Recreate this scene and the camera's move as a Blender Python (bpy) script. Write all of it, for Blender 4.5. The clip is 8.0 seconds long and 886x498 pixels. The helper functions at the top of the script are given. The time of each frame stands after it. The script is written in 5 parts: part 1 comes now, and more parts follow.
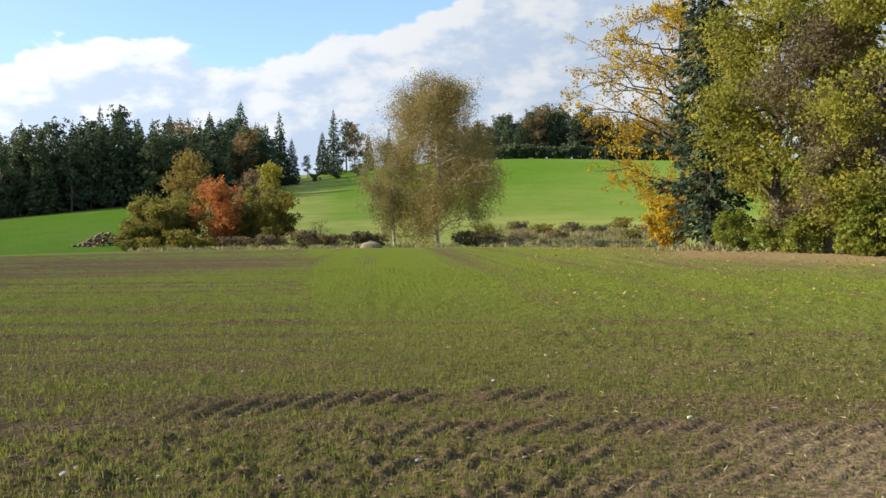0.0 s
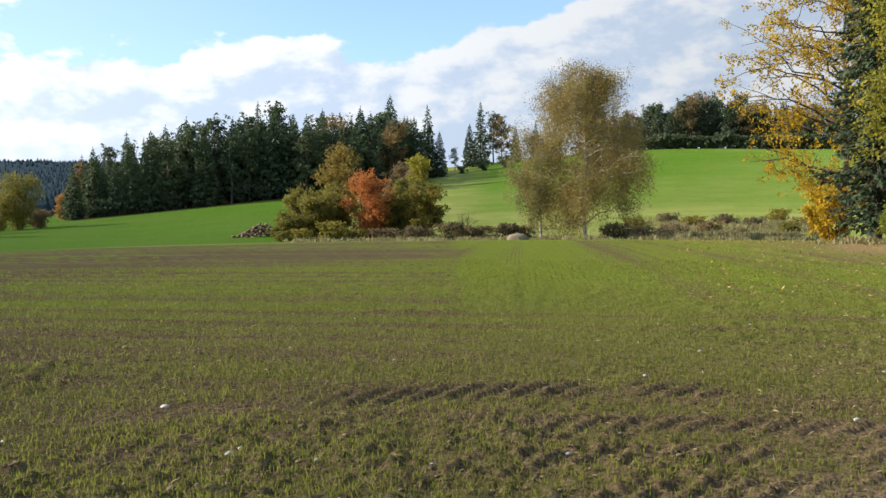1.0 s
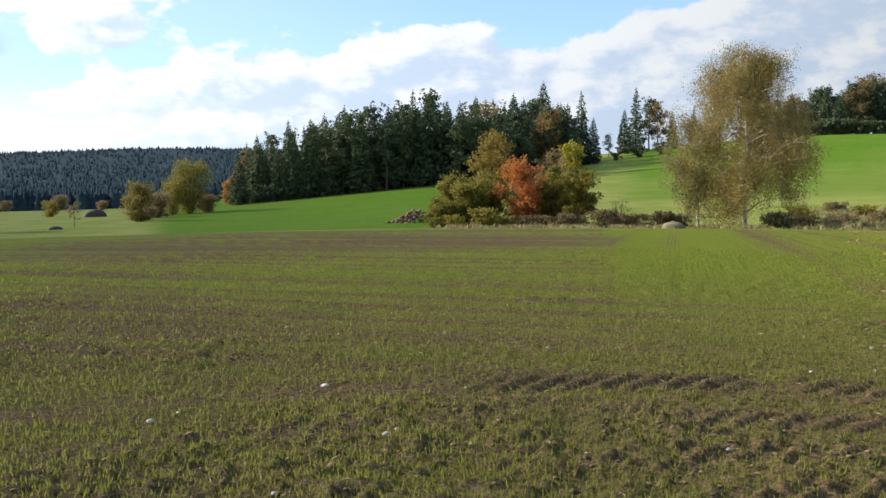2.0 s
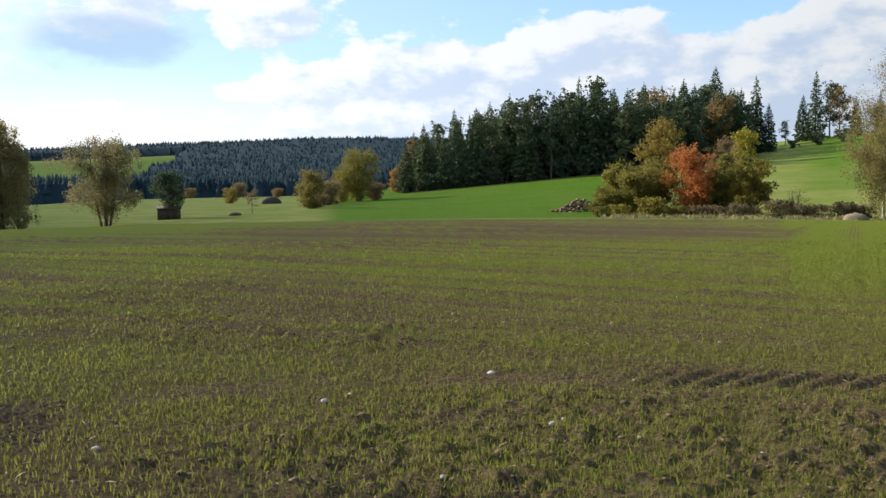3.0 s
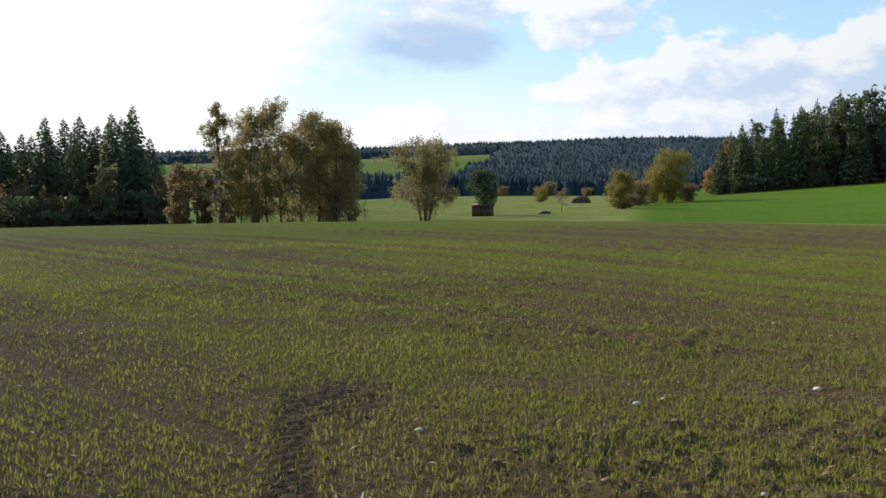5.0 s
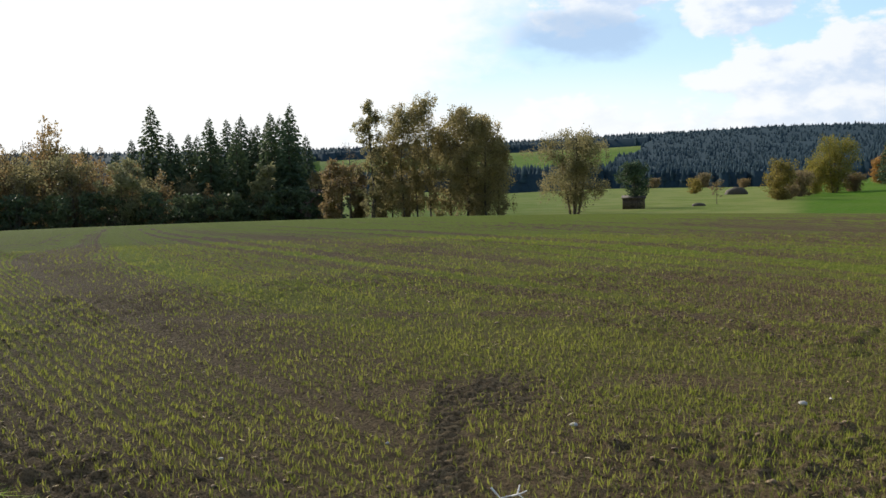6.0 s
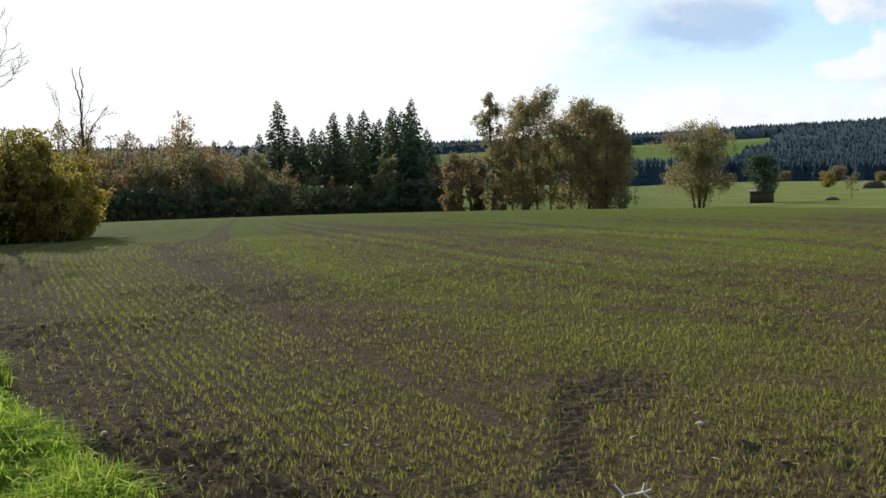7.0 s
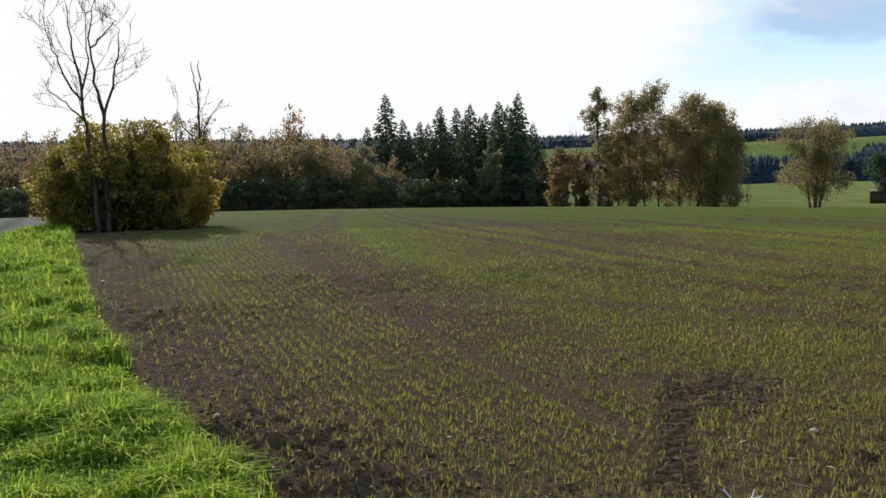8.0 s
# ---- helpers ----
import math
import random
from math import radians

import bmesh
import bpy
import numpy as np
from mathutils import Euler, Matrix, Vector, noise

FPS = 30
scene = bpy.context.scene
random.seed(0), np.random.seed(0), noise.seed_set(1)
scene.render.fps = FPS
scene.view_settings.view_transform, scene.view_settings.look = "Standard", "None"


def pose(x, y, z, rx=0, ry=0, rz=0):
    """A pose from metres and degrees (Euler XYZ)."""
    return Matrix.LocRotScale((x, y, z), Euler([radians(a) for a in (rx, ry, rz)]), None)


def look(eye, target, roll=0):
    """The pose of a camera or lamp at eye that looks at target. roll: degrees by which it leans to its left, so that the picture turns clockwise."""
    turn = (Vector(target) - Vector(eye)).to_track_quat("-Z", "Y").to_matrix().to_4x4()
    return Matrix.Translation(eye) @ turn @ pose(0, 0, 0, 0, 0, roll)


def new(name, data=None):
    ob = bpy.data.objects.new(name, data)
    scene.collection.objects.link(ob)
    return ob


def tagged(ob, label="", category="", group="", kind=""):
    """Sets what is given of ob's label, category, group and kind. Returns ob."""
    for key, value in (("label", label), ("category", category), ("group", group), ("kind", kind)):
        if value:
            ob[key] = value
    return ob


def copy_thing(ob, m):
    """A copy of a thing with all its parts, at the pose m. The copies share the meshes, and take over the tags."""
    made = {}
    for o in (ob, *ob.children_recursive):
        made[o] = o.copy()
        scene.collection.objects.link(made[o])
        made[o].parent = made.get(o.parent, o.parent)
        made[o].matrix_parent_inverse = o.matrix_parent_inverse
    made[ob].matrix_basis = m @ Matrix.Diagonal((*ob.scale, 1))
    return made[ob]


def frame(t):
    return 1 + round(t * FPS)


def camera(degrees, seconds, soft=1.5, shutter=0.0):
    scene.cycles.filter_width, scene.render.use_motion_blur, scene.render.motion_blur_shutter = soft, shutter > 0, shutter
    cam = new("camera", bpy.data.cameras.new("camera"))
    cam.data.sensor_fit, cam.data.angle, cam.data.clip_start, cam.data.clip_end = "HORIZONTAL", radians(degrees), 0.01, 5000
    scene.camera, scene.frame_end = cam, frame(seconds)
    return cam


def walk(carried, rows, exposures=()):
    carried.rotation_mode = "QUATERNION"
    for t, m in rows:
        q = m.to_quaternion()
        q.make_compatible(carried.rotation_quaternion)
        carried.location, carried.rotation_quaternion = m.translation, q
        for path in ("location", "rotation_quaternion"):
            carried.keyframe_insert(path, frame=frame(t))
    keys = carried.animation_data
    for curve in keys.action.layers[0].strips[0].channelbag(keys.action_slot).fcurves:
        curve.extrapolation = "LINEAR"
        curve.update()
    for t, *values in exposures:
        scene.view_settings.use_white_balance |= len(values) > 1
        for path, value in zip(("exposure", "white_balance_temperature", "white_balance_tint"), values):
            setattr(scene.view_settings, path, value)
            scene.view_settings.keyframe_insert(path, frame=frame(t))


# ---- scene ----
# Camera: a slow hand-held pan to the left by someone standing at the edge of a field track.
cam = camera(49.67, 8.0, soft=1.5)
EYE = 1.7
ARM = 0.23                      # the phone swings on an arm's arc round the body


def held(tilt, lean, yaw):
    a = radians(yaw)
    return pose(-ARM * math.sin(a), ARM * (math.cos(a) - 1), EYE, tilt, lean, yaw)


PATH = [
    (0.0, held(86.425, 0.329, -0.021)), (0.5, held(86.290, 0.505, 4.356)), (1.0, held(86.010, 0.603, 8.715)),
    (2.5, held(84.983, 0.457, 22.607)), (3.0, held(84.729, 0.560, 27.552)), (3.5, held(84.626, 0.779, 32.059)),
    (4.0, held(84.648, 0.189, 36.206)), (4.5, held(84.742, -0.135, 40.372)), (5.0, held(84.823, 0.162, 45.900)),
    (6.5, held(84.356, 1.306, 58.302)), (7.0, held(84.254, 1.214, 61.865)), (7.5, held(84.154, 1.104, 65.264)),
    (8.0, held(84.014, 0.616, 68.139))]
walk(cam, PATH, exposures=[(0.0, 0.76), (2.5, 0.68), (4.5, 0.50), (6.5, 0.52), (8.0, 0.46)])

# ---- sky and sun ----
SUN_AZ, SUN_EL = 93.0, 25.5      # azimuth counted to the left of +y


def node(nt, kind, **values):
    n = nt.nodes.new(kind)
    for key, v in values.items():
        n.inputs[key].default_value = v
    return n


def calc(nt, op, a, b=0.0, c=0.0, clamp=False):
    n = nt.nodes.new("ShaderNodeMath")
    n.operation, n.use_clamp = op, clamp
    for i, v in enumerate((a, b, c)):
        if isinstance(v, (int, float)):
            n.inputs[i].default_value = v
        else:
            nt.links.new(v, n.inputs[i])
    return n.outputs[0]


def mixc(nt, fac, a, b, blend="MIX"):
    n = nt.nodes.new("ShaderNodeMix")
    n.data_type, n.blend_type = "RGBA", blend
    for i, v in ((0, fac), (6, a), (7, b)):
        if isinstance(v, (int, float)):
            n.inputs[i].default_value = v
        elif isinstance(v, tuple):
            n.inputs[i].default_value = (*v, 1.0)
        else:
            nt.links.new(v, n.inputs[i])
    return n.outputs[2]


def ramp(nt, fac, lo, hi):
    """0 below lo, 1 above hi, smooth between."""
    n = nt.nodes.new("ShaderNodeMapRange")
    n.interpolation_type = "SMOOTHSTEP"
    nt.links.new(fac, n.inputs[0])
    n.inputs[1].default_value, n.inputs[2].default_value = lo, hi
    return n.outputs[0]


def noise_node(nt, vec, scale, detail=4.0, rough=0.55):
    n = node(nt, "ShaderNodeTexNoise", Scale=scale, Detail=detail, Roughness=rough)
    nt.links.new(vec, n.inputs["Vector"])
    return n.outputs["Fac"]


def build_sky():
    w = bpy.data.worlds.new("sky")
    scene.world = w
    w.use_nodes = True
    nt = w.node_tree
    nt.nodes.clear()
    co = nt.nodes.new("ShaderNodeTexCoord").outputs["Generated"]
    sky = nt.nodes.new("ShaderNodeTexSky")
    sky.sky_type, sky.sun_disc = "NISHITA", False
    sky.sun_elevation, sky.sun_rotation = radians(SUN_EL), radians(-SUN_AZ)
    sky.altitude, sky.air_density, sky.dust_density, sky.ozone_density = 450.0, 1.0, 0.4, 3.0
    sep = nt.nodes.new("ShaderNodeSeparateXYZ")
    nt.links.new(co, sep.inputs[0])
    x, y, z = sep.outputs
    el = calc(nt, "MULTIPLY", calc(nt, "ARCSINE", z), 57.2958)
    az = calc(nt, "MULTIPLY", calc(nt, "ARCTAN2", calc(nt, "MULTIPLY", x, -1.0), y), 57.2958)
    # stretch the direction so that far clouds flatten towards the horizon
    flat = nt.nodes.new("ShaderNodeCombineXYZ")
    nt.links.new(calc(nt, "MULTIPLY", az, 0.085), flat.inputs[0])
    nt.links.new(calc(nt, "MULTIPLY", el, 0.15), flat.inputs[1])
    toward = nt.nodes.new("ShaderNodeVectorMath")
    toward.operation = "ADD"
    nt.links.new(flat.outputs[0], toward.inputs[0])
    toward.inputs[1].default_value = (0.10, 0.13, 0.0)

    def billow(vec):
        return calc(nt, "ADD", calc(nt, "MULTIPLY", noise_node(nt, vec, 1.3, 4.0, 0.5), 0.6), calc(nt, "MULTIPLY", noise_node(nt, vec, 4.2, 7.0, 0.58), 0.4))
    here, sunward = billow(flat.outputs[0]), billow(toward.outputs[0])
    lump = calc(nt, "SUBTRACT", here, 0.5)

    def cloud(a, e, ra, re):
        """Field of one cumulus: 1 at its heart, 0 at its rim."""
        u = calc(nt, "MULTIPLY", calc(nt, "SUBTRACT", az, a), 1 / ra)
        v = calc(nt, "MULTIPLY", calc(nt, "SUBTRACT", el, e), 1 / re)
        return calc(nt, "SUBTRACT", 1.0, calc(nt, "SQRT", calc(nt, "ADD", calc(nt, "MULTIPLY", u, u), calc(nt, "MULTIPLY", v, v))))
    # a bank of cumulus along the horizon, its top rising to the north-east
    back = calc(nt, "MULTIPLY", az, -1.0)
    top = calc(nt, "ADD", 6.0, calc(nt, "MULTIPLY", ramp(nt, back, -34.0, -27.0), 2.0))
    top = calc(nt, "ADD", top, calc(nt, "MULTIPLY", ramp(nt, back, -13.0, -4.0), 2.0))
    top = calc(nt, "ADD", top, calc(nt, "MULTIPLY", ramp(nt, back, -3.0, 9.0), 6.0))
    top = calc(nt, "SUBTRACT", top, calc(nt, "MULTIPLY", ramp(nt, az, 31.0, 39.0), 3.2))
    field = calc(nt, "MULTIPLY", calc(nt, "SUBTRACT", top, el), 0.38)
    for a, e, ra, re in ((37.2, 8.2, 4.2, 2.7), (44.2, 9.2, 4.6, 2.3), (34.5, 4.4, 5.5, 2.2), (25.0, 16.0, 9.0, 3.0), (-4.0, 19.0, 14.0, 5.0), (-40.0, 16.0, 22.0, 6.0), (-95.0, 18.0, 30.0, 8.0), (150.0, 20.0, 40.0, 9.0)):
        field = calc(nt, "MAXIMUM", field, cloud(a, e, ra, re))
    cover = ramp(nt, calc(nt, "ADD", field, calc(nt, "MULTIPLY", lump, 4.4)), 0.0, 0.28)
    # one grey cloud in its own shade
    grey = ramp(nt, calc(nt, "ADD", cloud(46.0, 6.9, 5.6, 1.7), calc(nt, "MULTIPLY", lump, 2.6)), -0.1, 0.5)
    # thin bright veil round the sun
    s = Vector((-math.sin(radians(SUN_AZ)) * math.cos(radians(SUN_EL)), math.cos(radians(SUN_AZ)) * math.cos(radians(SUN_EL)), math.sin(radians(SUN_EL))))
    dot = nt.nodes.new("ShaderNodeVectorMath")
    dot.operation = "DOT_PRODUCT"
    nt.links.new(co, dot.inputs[0])
    dot.inputs[1].default_value = s
    near = dot.outputs["Value"]
    veil = ramp(nt, calc(nt, "ADD", near, calc(nt, "MULTIPLY", lump, 0.22)), 0.695, 0.77)
    haze = calc(nt, "MULTIPLY", calc(nt, "SUBTRACT", 1.0, ramp(nt, el, 1.5, 6.0)), ramp(nt, az, 22.0, 50.0))
    # sunlit flanks against shaded hollows
    flank = ramp(nt, calc(nt, "ADD", calc(nt, "MULTIPLY", calc(nt, "SUBTRACT", here, sunward), 2.6), calc(nt, "MULTIPLY", calc(nt, "SUBTRACT", 0.78, ramp(nt, field, 0.1, 1.4)), 0.22)), -0.20, 0.24)
    body = mixc(nt, flank, (3.95, 4.75, 5.95), (5.95, 6.2, 6.5))
    lit = calc(nt, "ADD", 0.73, calc(nt, "MULTIPLY", ramp(nt, near, -0.3, 0.6), 0.41))
    tone = nt.nodes.new("ShaderNodeCombineColor")
    for i in range(3):
        nt.links.new(lit, tone.inputs[i])
    body = mixc(nt, 1.0, body, tone.outputs[0], "MULTIPLY")
    blue = mixc(nt, 1.0, sky.outputs[0], (1.10, 1.22, 1.36), "MULTIPLY")
    blue = mixc(nt, calc(nt, "ADD", 0.22, calc(nt, "MULTIPLY", ramp(nt, near, 0.2, 0.8), 0.45)), blue, (4.6, 5.8, 7.0))
    col = mixc(nt, cover, blue, body)
    col = mixc(nt, calc(nt, "MULTIPLY", grey, 0.8), col, (3.2, 4.4, 6.1))
    col = mixc(nt, calc(nt, "MAXIMUM", veil, calc(nt, "MULTIPLY", haze, 0.8)), col, (7.3, 7.4, 7.4))
    glow = calc(nt, "MULTIPLY", ramp(nt, near, 0.955, 0.999), 30.0)
    col = mixc(nt, 1.0, col, mixc(nt, glow, (0.0, 0.0, 0.0), (1.0, 0.97, 0.9)), "ADD")
    bg = node(nt, "ShaderNodeBackground", Strength=0.098)
    nt.links.new(col, bg.inputs["Color"])
    out = nt.nodes.new("ShaderNodeOutputWorld")
    nt.links.new(bg.outputs[0], out.inputs[0])
    sun = bpy.data.lights.new("sun", "SUN")
    sun.energy, sun.angle, sun.color = 5.0, radians(0.6), (1.0, 0.91, 0.78)
    ob = new("sun", sun)
    ob.matrix_world = look(s * 100, (0, 0, 0))


build_sky()
# ---- materials ----
def material(name):
    m = bpy.data.materials.new(name)
    m.use_nodes = True
    nt = m.node_tree
    nt.nodes.clear()
    return m, nt, nt.nodes.new("ShaderNodeOutputMaterial")


def bumped(nt, height, strength, distance):
    b = node(nt, "ShaderNodeBump", Strength=strength, Distance=distance)
    nt.links.new(height, b.inputs["Height"])
    return b.outputs[0]


def leaf_material(name, colours, translucent=0.4, rough=0.6):
    """Leaves whose tint varies leaf by leaf and tree by tree."""
    m, nt, out = material(name)
    isl = nt.nodes.new("ShaderNodeNewGeometry").outputs["Random Per Island"]
    obr = nt.nodes.new("ShaderNodeObjectInfo").outputs["Random"]
    pos = nt.nodes.new("ShaderNodeNewGeometry").outputs["Position"]
    patch = ramp(nt, noise_node(nt, pos, 0.55, 3.0), 0.36, 0.64)
    c = mixc(nt, patch, colours[0], colours[1])
    c = mixc(nt, calc(nt, "MULTIPLY", calc(nt, "POWER", isl, 2.0), 0.85), c, colours[2])
    c = mixc(nt, 1.0, c, mixc(nt, obr, (0.78, 0.84, 0.9), (1.15, 1.08, 1.0)), "MULTIPLY")
    p = node(nt, "ShaderNodeBsdfPrincipled", Roughness=rough)
    p.inputs["Specular IOR Level"].default_value = 0.12
    nt.links.new(c, p.inputs["Base Color"])
    t = nt.nodes.new("ShaderNodeBsdfTranslucent")
    nt.links.new(c, t.inputs["Color"])
    mix = node(nt, "ShaderNodeMixShader", Fac=translucent)
    nt.links.new(p.outputs[0], mix.inputs[1])
    nt.links.new(t.outputs[0], mix.inputs[2])
    nt.links.new(mix.outputs[0], out.inputs[0])
    return m


def bark_material(name, dark, light, scale=9.0, patches=0.5):
    m, nt, out = material(name)
    co = nt.nodes.new("ShaderNodeTexCoord").outputs["Object"]
    st = nt.nodes.new("ShaderNodeMapping")
    st.inputs["Scale"].default_value = (1.0, 1.0, 0.35)
    nt.links.new(co, st.inputs[0])
    n = noise_node(nt, st.outputs[0], scale, 6.0, 0.65)
    c = mixc(nt, ramp(nt, n, patches - 0.1, patches + 0.1), dark, light)
    p = node(nt, "ShaderNodeBsdfPrincipled", Roughness=0.9)
    nt.links.new(c, p.inputs["Base Color"])
    nt.links.new(bumped(nt, n, 0.6, 0.03), p.inputs["Normal"])
    nt.links.new(p.outputs[0], out.inputs[0])
    return m


def plain_material(name, a, b, scale=6.0, rough=0.85, bump=0.02):
    m, nt, out = material(name)
    co = nt.nodes.new("ShaderNodeTexCoord").outputs["Object"]
    n = noise_node(nt, co, scale, 6.0, 0.6)
    c = mixc(nt, ramp(nt, n, 0.35, 0.65), a, b)
    obr = nt.nodes.new("ShaderNodeObjectInfo").outputs["Random"]
    isl = nt.nodes.new("ShaderNodeNewGeometry").outputs["Random Per Island"]
    c = mixc(nt, 1.0, c, mixc(nt, calc(nt, "FRACT", calc(nt, "ADD", obr, isl)), (0.72, 0.72, 0.72), (1.2, 1.2, 1.2)), "MULTIPLY")
    p = node(nt, "ShaderNodeBsdfPrincipled", Roughness=rough)
    nt.links.new(c, p.inputs["Base Color"])
    nt.links.new(bumped(nt, n, 0.5, bump), p.inputs["Normal"])
    nt.links.new(p.outputs[0], out.inputs[0])
    return m


ROWS_AZ = 87.0                  # the drill rows run this way over most of the field
ROW = 0.12                      # metres between drill rows


def ground_material():
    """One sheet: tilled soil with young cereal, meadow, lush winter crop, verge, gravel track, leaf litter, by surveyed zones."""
    m, nt, out = material("ground")
    pos = nt.nodes.new("ShaderNodeNewGeometry").outputs["Position"]

    def zone(name):
        n = nt.nodes.new("ShaderNodeAttribute")
        n.attribute_name = name
        return n.outputs["Fac"]
    fine = noise_node(nt, pos, 32.0, 8.0, 0.78)
    mid = noise_node(nt, pos, 1.7, 5.0, 0.6)
    wide = noise_node(nt, pos, 0.13, 4.0, 0.6)
    # soil
    soil = mixc(nt, ramp(nt, fine, 0.34, 0.66), (0.036, 0.025, 0.014), (0.285, 0.205, 0.112))
    soil = mixc(nt, calc(nt, "MULTIPLY", ramp(nt, mid, 0.40, 0.70), 0.6), soil, (0.135, 0.094, 0.052))
    clod = noise_node(nt, pos, 5.5, 5.0, 0.7)
    soil = mixc(nt, calc(nt, "MULTIPLY", ramp(nt, clod, 0.54, 0.66), 0.5), soil, (0.055, 0.038, 0.020))
    crust = mixc(nt, ramp(nt, fine, 0.36, 0.62), (0.085, 0.060, 0.034), (0.400, 0.300, 0.185))
    soil = mixc(nt, calc(nt, "MULTIPLY", zone("dry"), 0.85), soil, crust)
    # crop seen as broken rows
    stalks = noise_node(nt, pos, 15.0, 3.0, 0.7)
    young = mixc(nt, ramp(nt, stalks, 0.35, 0.65), (0.125, 0.170, 0.018), (0.225, 0.275, 0.034))
    drill = nt.nodes.new("ShaderNodeTexNoise")
    drill.noise_dimensions = "1D"
    drill.inputs["Scale"].default_value, drill.inputs["Detail"].default_value, drill.inputs["Roughness"].default_value = 0.9, 5.0, 0.72
    nt.links.new(zone("row"), drill.inputs["W"])
    streak = calc(nt, "MULTIPLY", calc(nt, "SUBTRACT", drill.outputs["Fac"], 0.5), calc(nt, "ADD", 0.35, calc(nt, "MULTIPLY", ramp(nt, zone("range"), 8.0, 26.0), 1.2)))
    crop = calc(nt, "ADD", calc(nt, "ADD", zone("crop"), streak), calc(nt, "MULTIPLY", ramp(nt, zone("range"), 14.0, 40.0), 0.10))
    lines = calc(nt, "ADD", calc(nt, "MULTIPLY", calc(nt, "SINE", calc(nt, "MULTIPLY", zone("row"), 2 * math.pi / ROW)), 0.13), stalks)
    far = ramp(nt, zone("range"), 6.0, 22.0)
    there = ramp(nt, calc(nt, "ADD", calc(nt, "ADD", lines, calc(nt, "MULTIPLY", calc(nt, "SUBTRACT", mid, 0.5), 0.5)), calc(nt, "SUBTRACT", crop, 1.0)), -0.10, 0.18)
    field = mixc(nt, calc(nt, "MULTIPLY", there, calc(nt, "ADD", 0.16, calc(nt, "MULTIPLY", far, 0.80))), soil, young)
    # grassland
    meadow = mixc(nt, ramp(nt, wide, 0.38, 0.62), (0.195, 0.255, 0.048), (0.285, 0.305, 0.085))
    meadow = mixc(nt, calc(nt, "MULTIPLY", ramp(nt, mid, 0.4, 0.7), 0.5), meadow, (0.255, 0.268, 0.090))
    lush = mixc(nt, ramp(nt, mid, 0.35, 0.7), (0.076, 0.168, 0.012), (0.120, 0.222, 0.018))
    lush = mixc(nt, calc(nt, "MULTIPLY", ramp(nt, noise_node(nt, pos, 0.05, 5.0, 0.65), 0.40, 0.62), 0.55), lush, (0.130, 0.195, 0.030))
    c = mixc(nt, zone("meadow"), field, meadow)
    c = mixc(nt, zone("lush"), c, lush)
    turf = mixc(nt, ramp(nt, fine, 0.3, 0.7), (0.05, 0.11, 0.010), (0.10, 0.18, 0.018))
    c = mixc(nt, zone("verge"), c, turf)
    litter = mixc(nt, ramp(nt, fine, 0.4, 0.66), (0.22, 0.155, 0.072), (0.41, 0.30, 0.145))
    c = mixc(nt, calc(nt, "MULTIPLY", zone("litter"), ramp(nt, stalks, 0.24, 0.50)), c, litter)
    gravel = mixc(nt, ramp(nt, fine, 0.35, 0.65), (0.20, 0.18, 0.155), (0.44, 0.41, 0.37))
    c = mixc(nt, zone("road"), c, gravel)
    woods = mixc(nt, mid, (0.05, 0.042, 0.022), (0.10, 0.075, 0.035))
    c = mixc(nt, zone("wood"), c, woods)
    p = node(nt, "ShaderNodeBsdfPrincipled", Roughness=0.95)
    p.inputs["Diffuse Roughness"].default_value = 1.0
    p.inputs["Specular IOR Level"].default_value = 0.03
    nt.links.new(c, p.inputs["Base Color"])
    h = calc(nt, "ADD", calc(nt, "ADD", calc(nt, "MULTIPLY", fine, 1.3), stalks), calc(nt, "MULTIPLY", clod, 2.2))
    h = calc(nt, "MULTIPLY", h, calc(nt, "SUBTRACT", 1.0, calc(nt, "MULTIPLY", zone("bare"), 0.75)))
    nt.links.new(bumped(nt, h, 0.80, 0.052), p.inputs["Normal"])
    nt.links.new(p.outputs[0], out.inputs[0])
    return m


GROUND = ground_material()
SPRUCE_LEAF = leaf_material("spruce_needles", [(0.050, 0.078, 0.045), (0.076, 0.110, 0.058), (0.108, 0.146, 0.072)], 0.28)
PINE_LEAF = leaf_material("pine_needles", [(0.060, 0.088, 0.050), (0.084, 0.116, 0.062), (0.120, 0.146, 0.076)], 0.28)
BIRCH_LEAF = leaf_material("birch_leaves", [(0.215, 0.195, 0.075), (0.300, 0.225, 0.078), (0.32, 0.265, 0.11)], 0.5)
WOOD_LEAF = leaf_material("wood_edge_leaves", [(0.150, 0.150, 0.078), (0.210, 0.185, 0.088), (0.25, 0.225, 0.12)], 0.55)
DULL_AMBER = leaf_material("dull_amber_leaves", [(0.205, 0.142, 0.066), (0.265, 0.185, 0.080), (0.24, 0.195, 0.10)], 0.5)
HAZEL_LEAF = leaf_material("yellowing_hazel_leaves", [(0.140, 0.138, 0.040), (0.230, 0.200, 0.045), (0.46, 0.37, 0.07)], 0.5)
GROVE_LEAF = leaf_material("grove_birch_leaves", [(0.215, 0.190, 0.090), (0.285, 0.230, 0.100), (0.30, 0.26, 0.135)], 0.55)
GOLD_LEAF = leaf_material("golden_maple_leaves", [(0.52, 0.30, 0.02), (0.62, 0.40, 0.03), (0.30, 0.26, 0.04)], 0.5)
YELLOW_LEAF = leaf_material("yellow_green_leaves", [(0.265, 0.260, 0.045), (0.400, 0.345, 0.050), (0.20, 0.215, 0.045)], 0.5)
GREEN_LEAF = leaf_material("late_green_leaves", [(0.120, 0.170, 0.026), (0.205, 0.245, 0.04), (0.32, 0.29, 0.05)], 0.45)
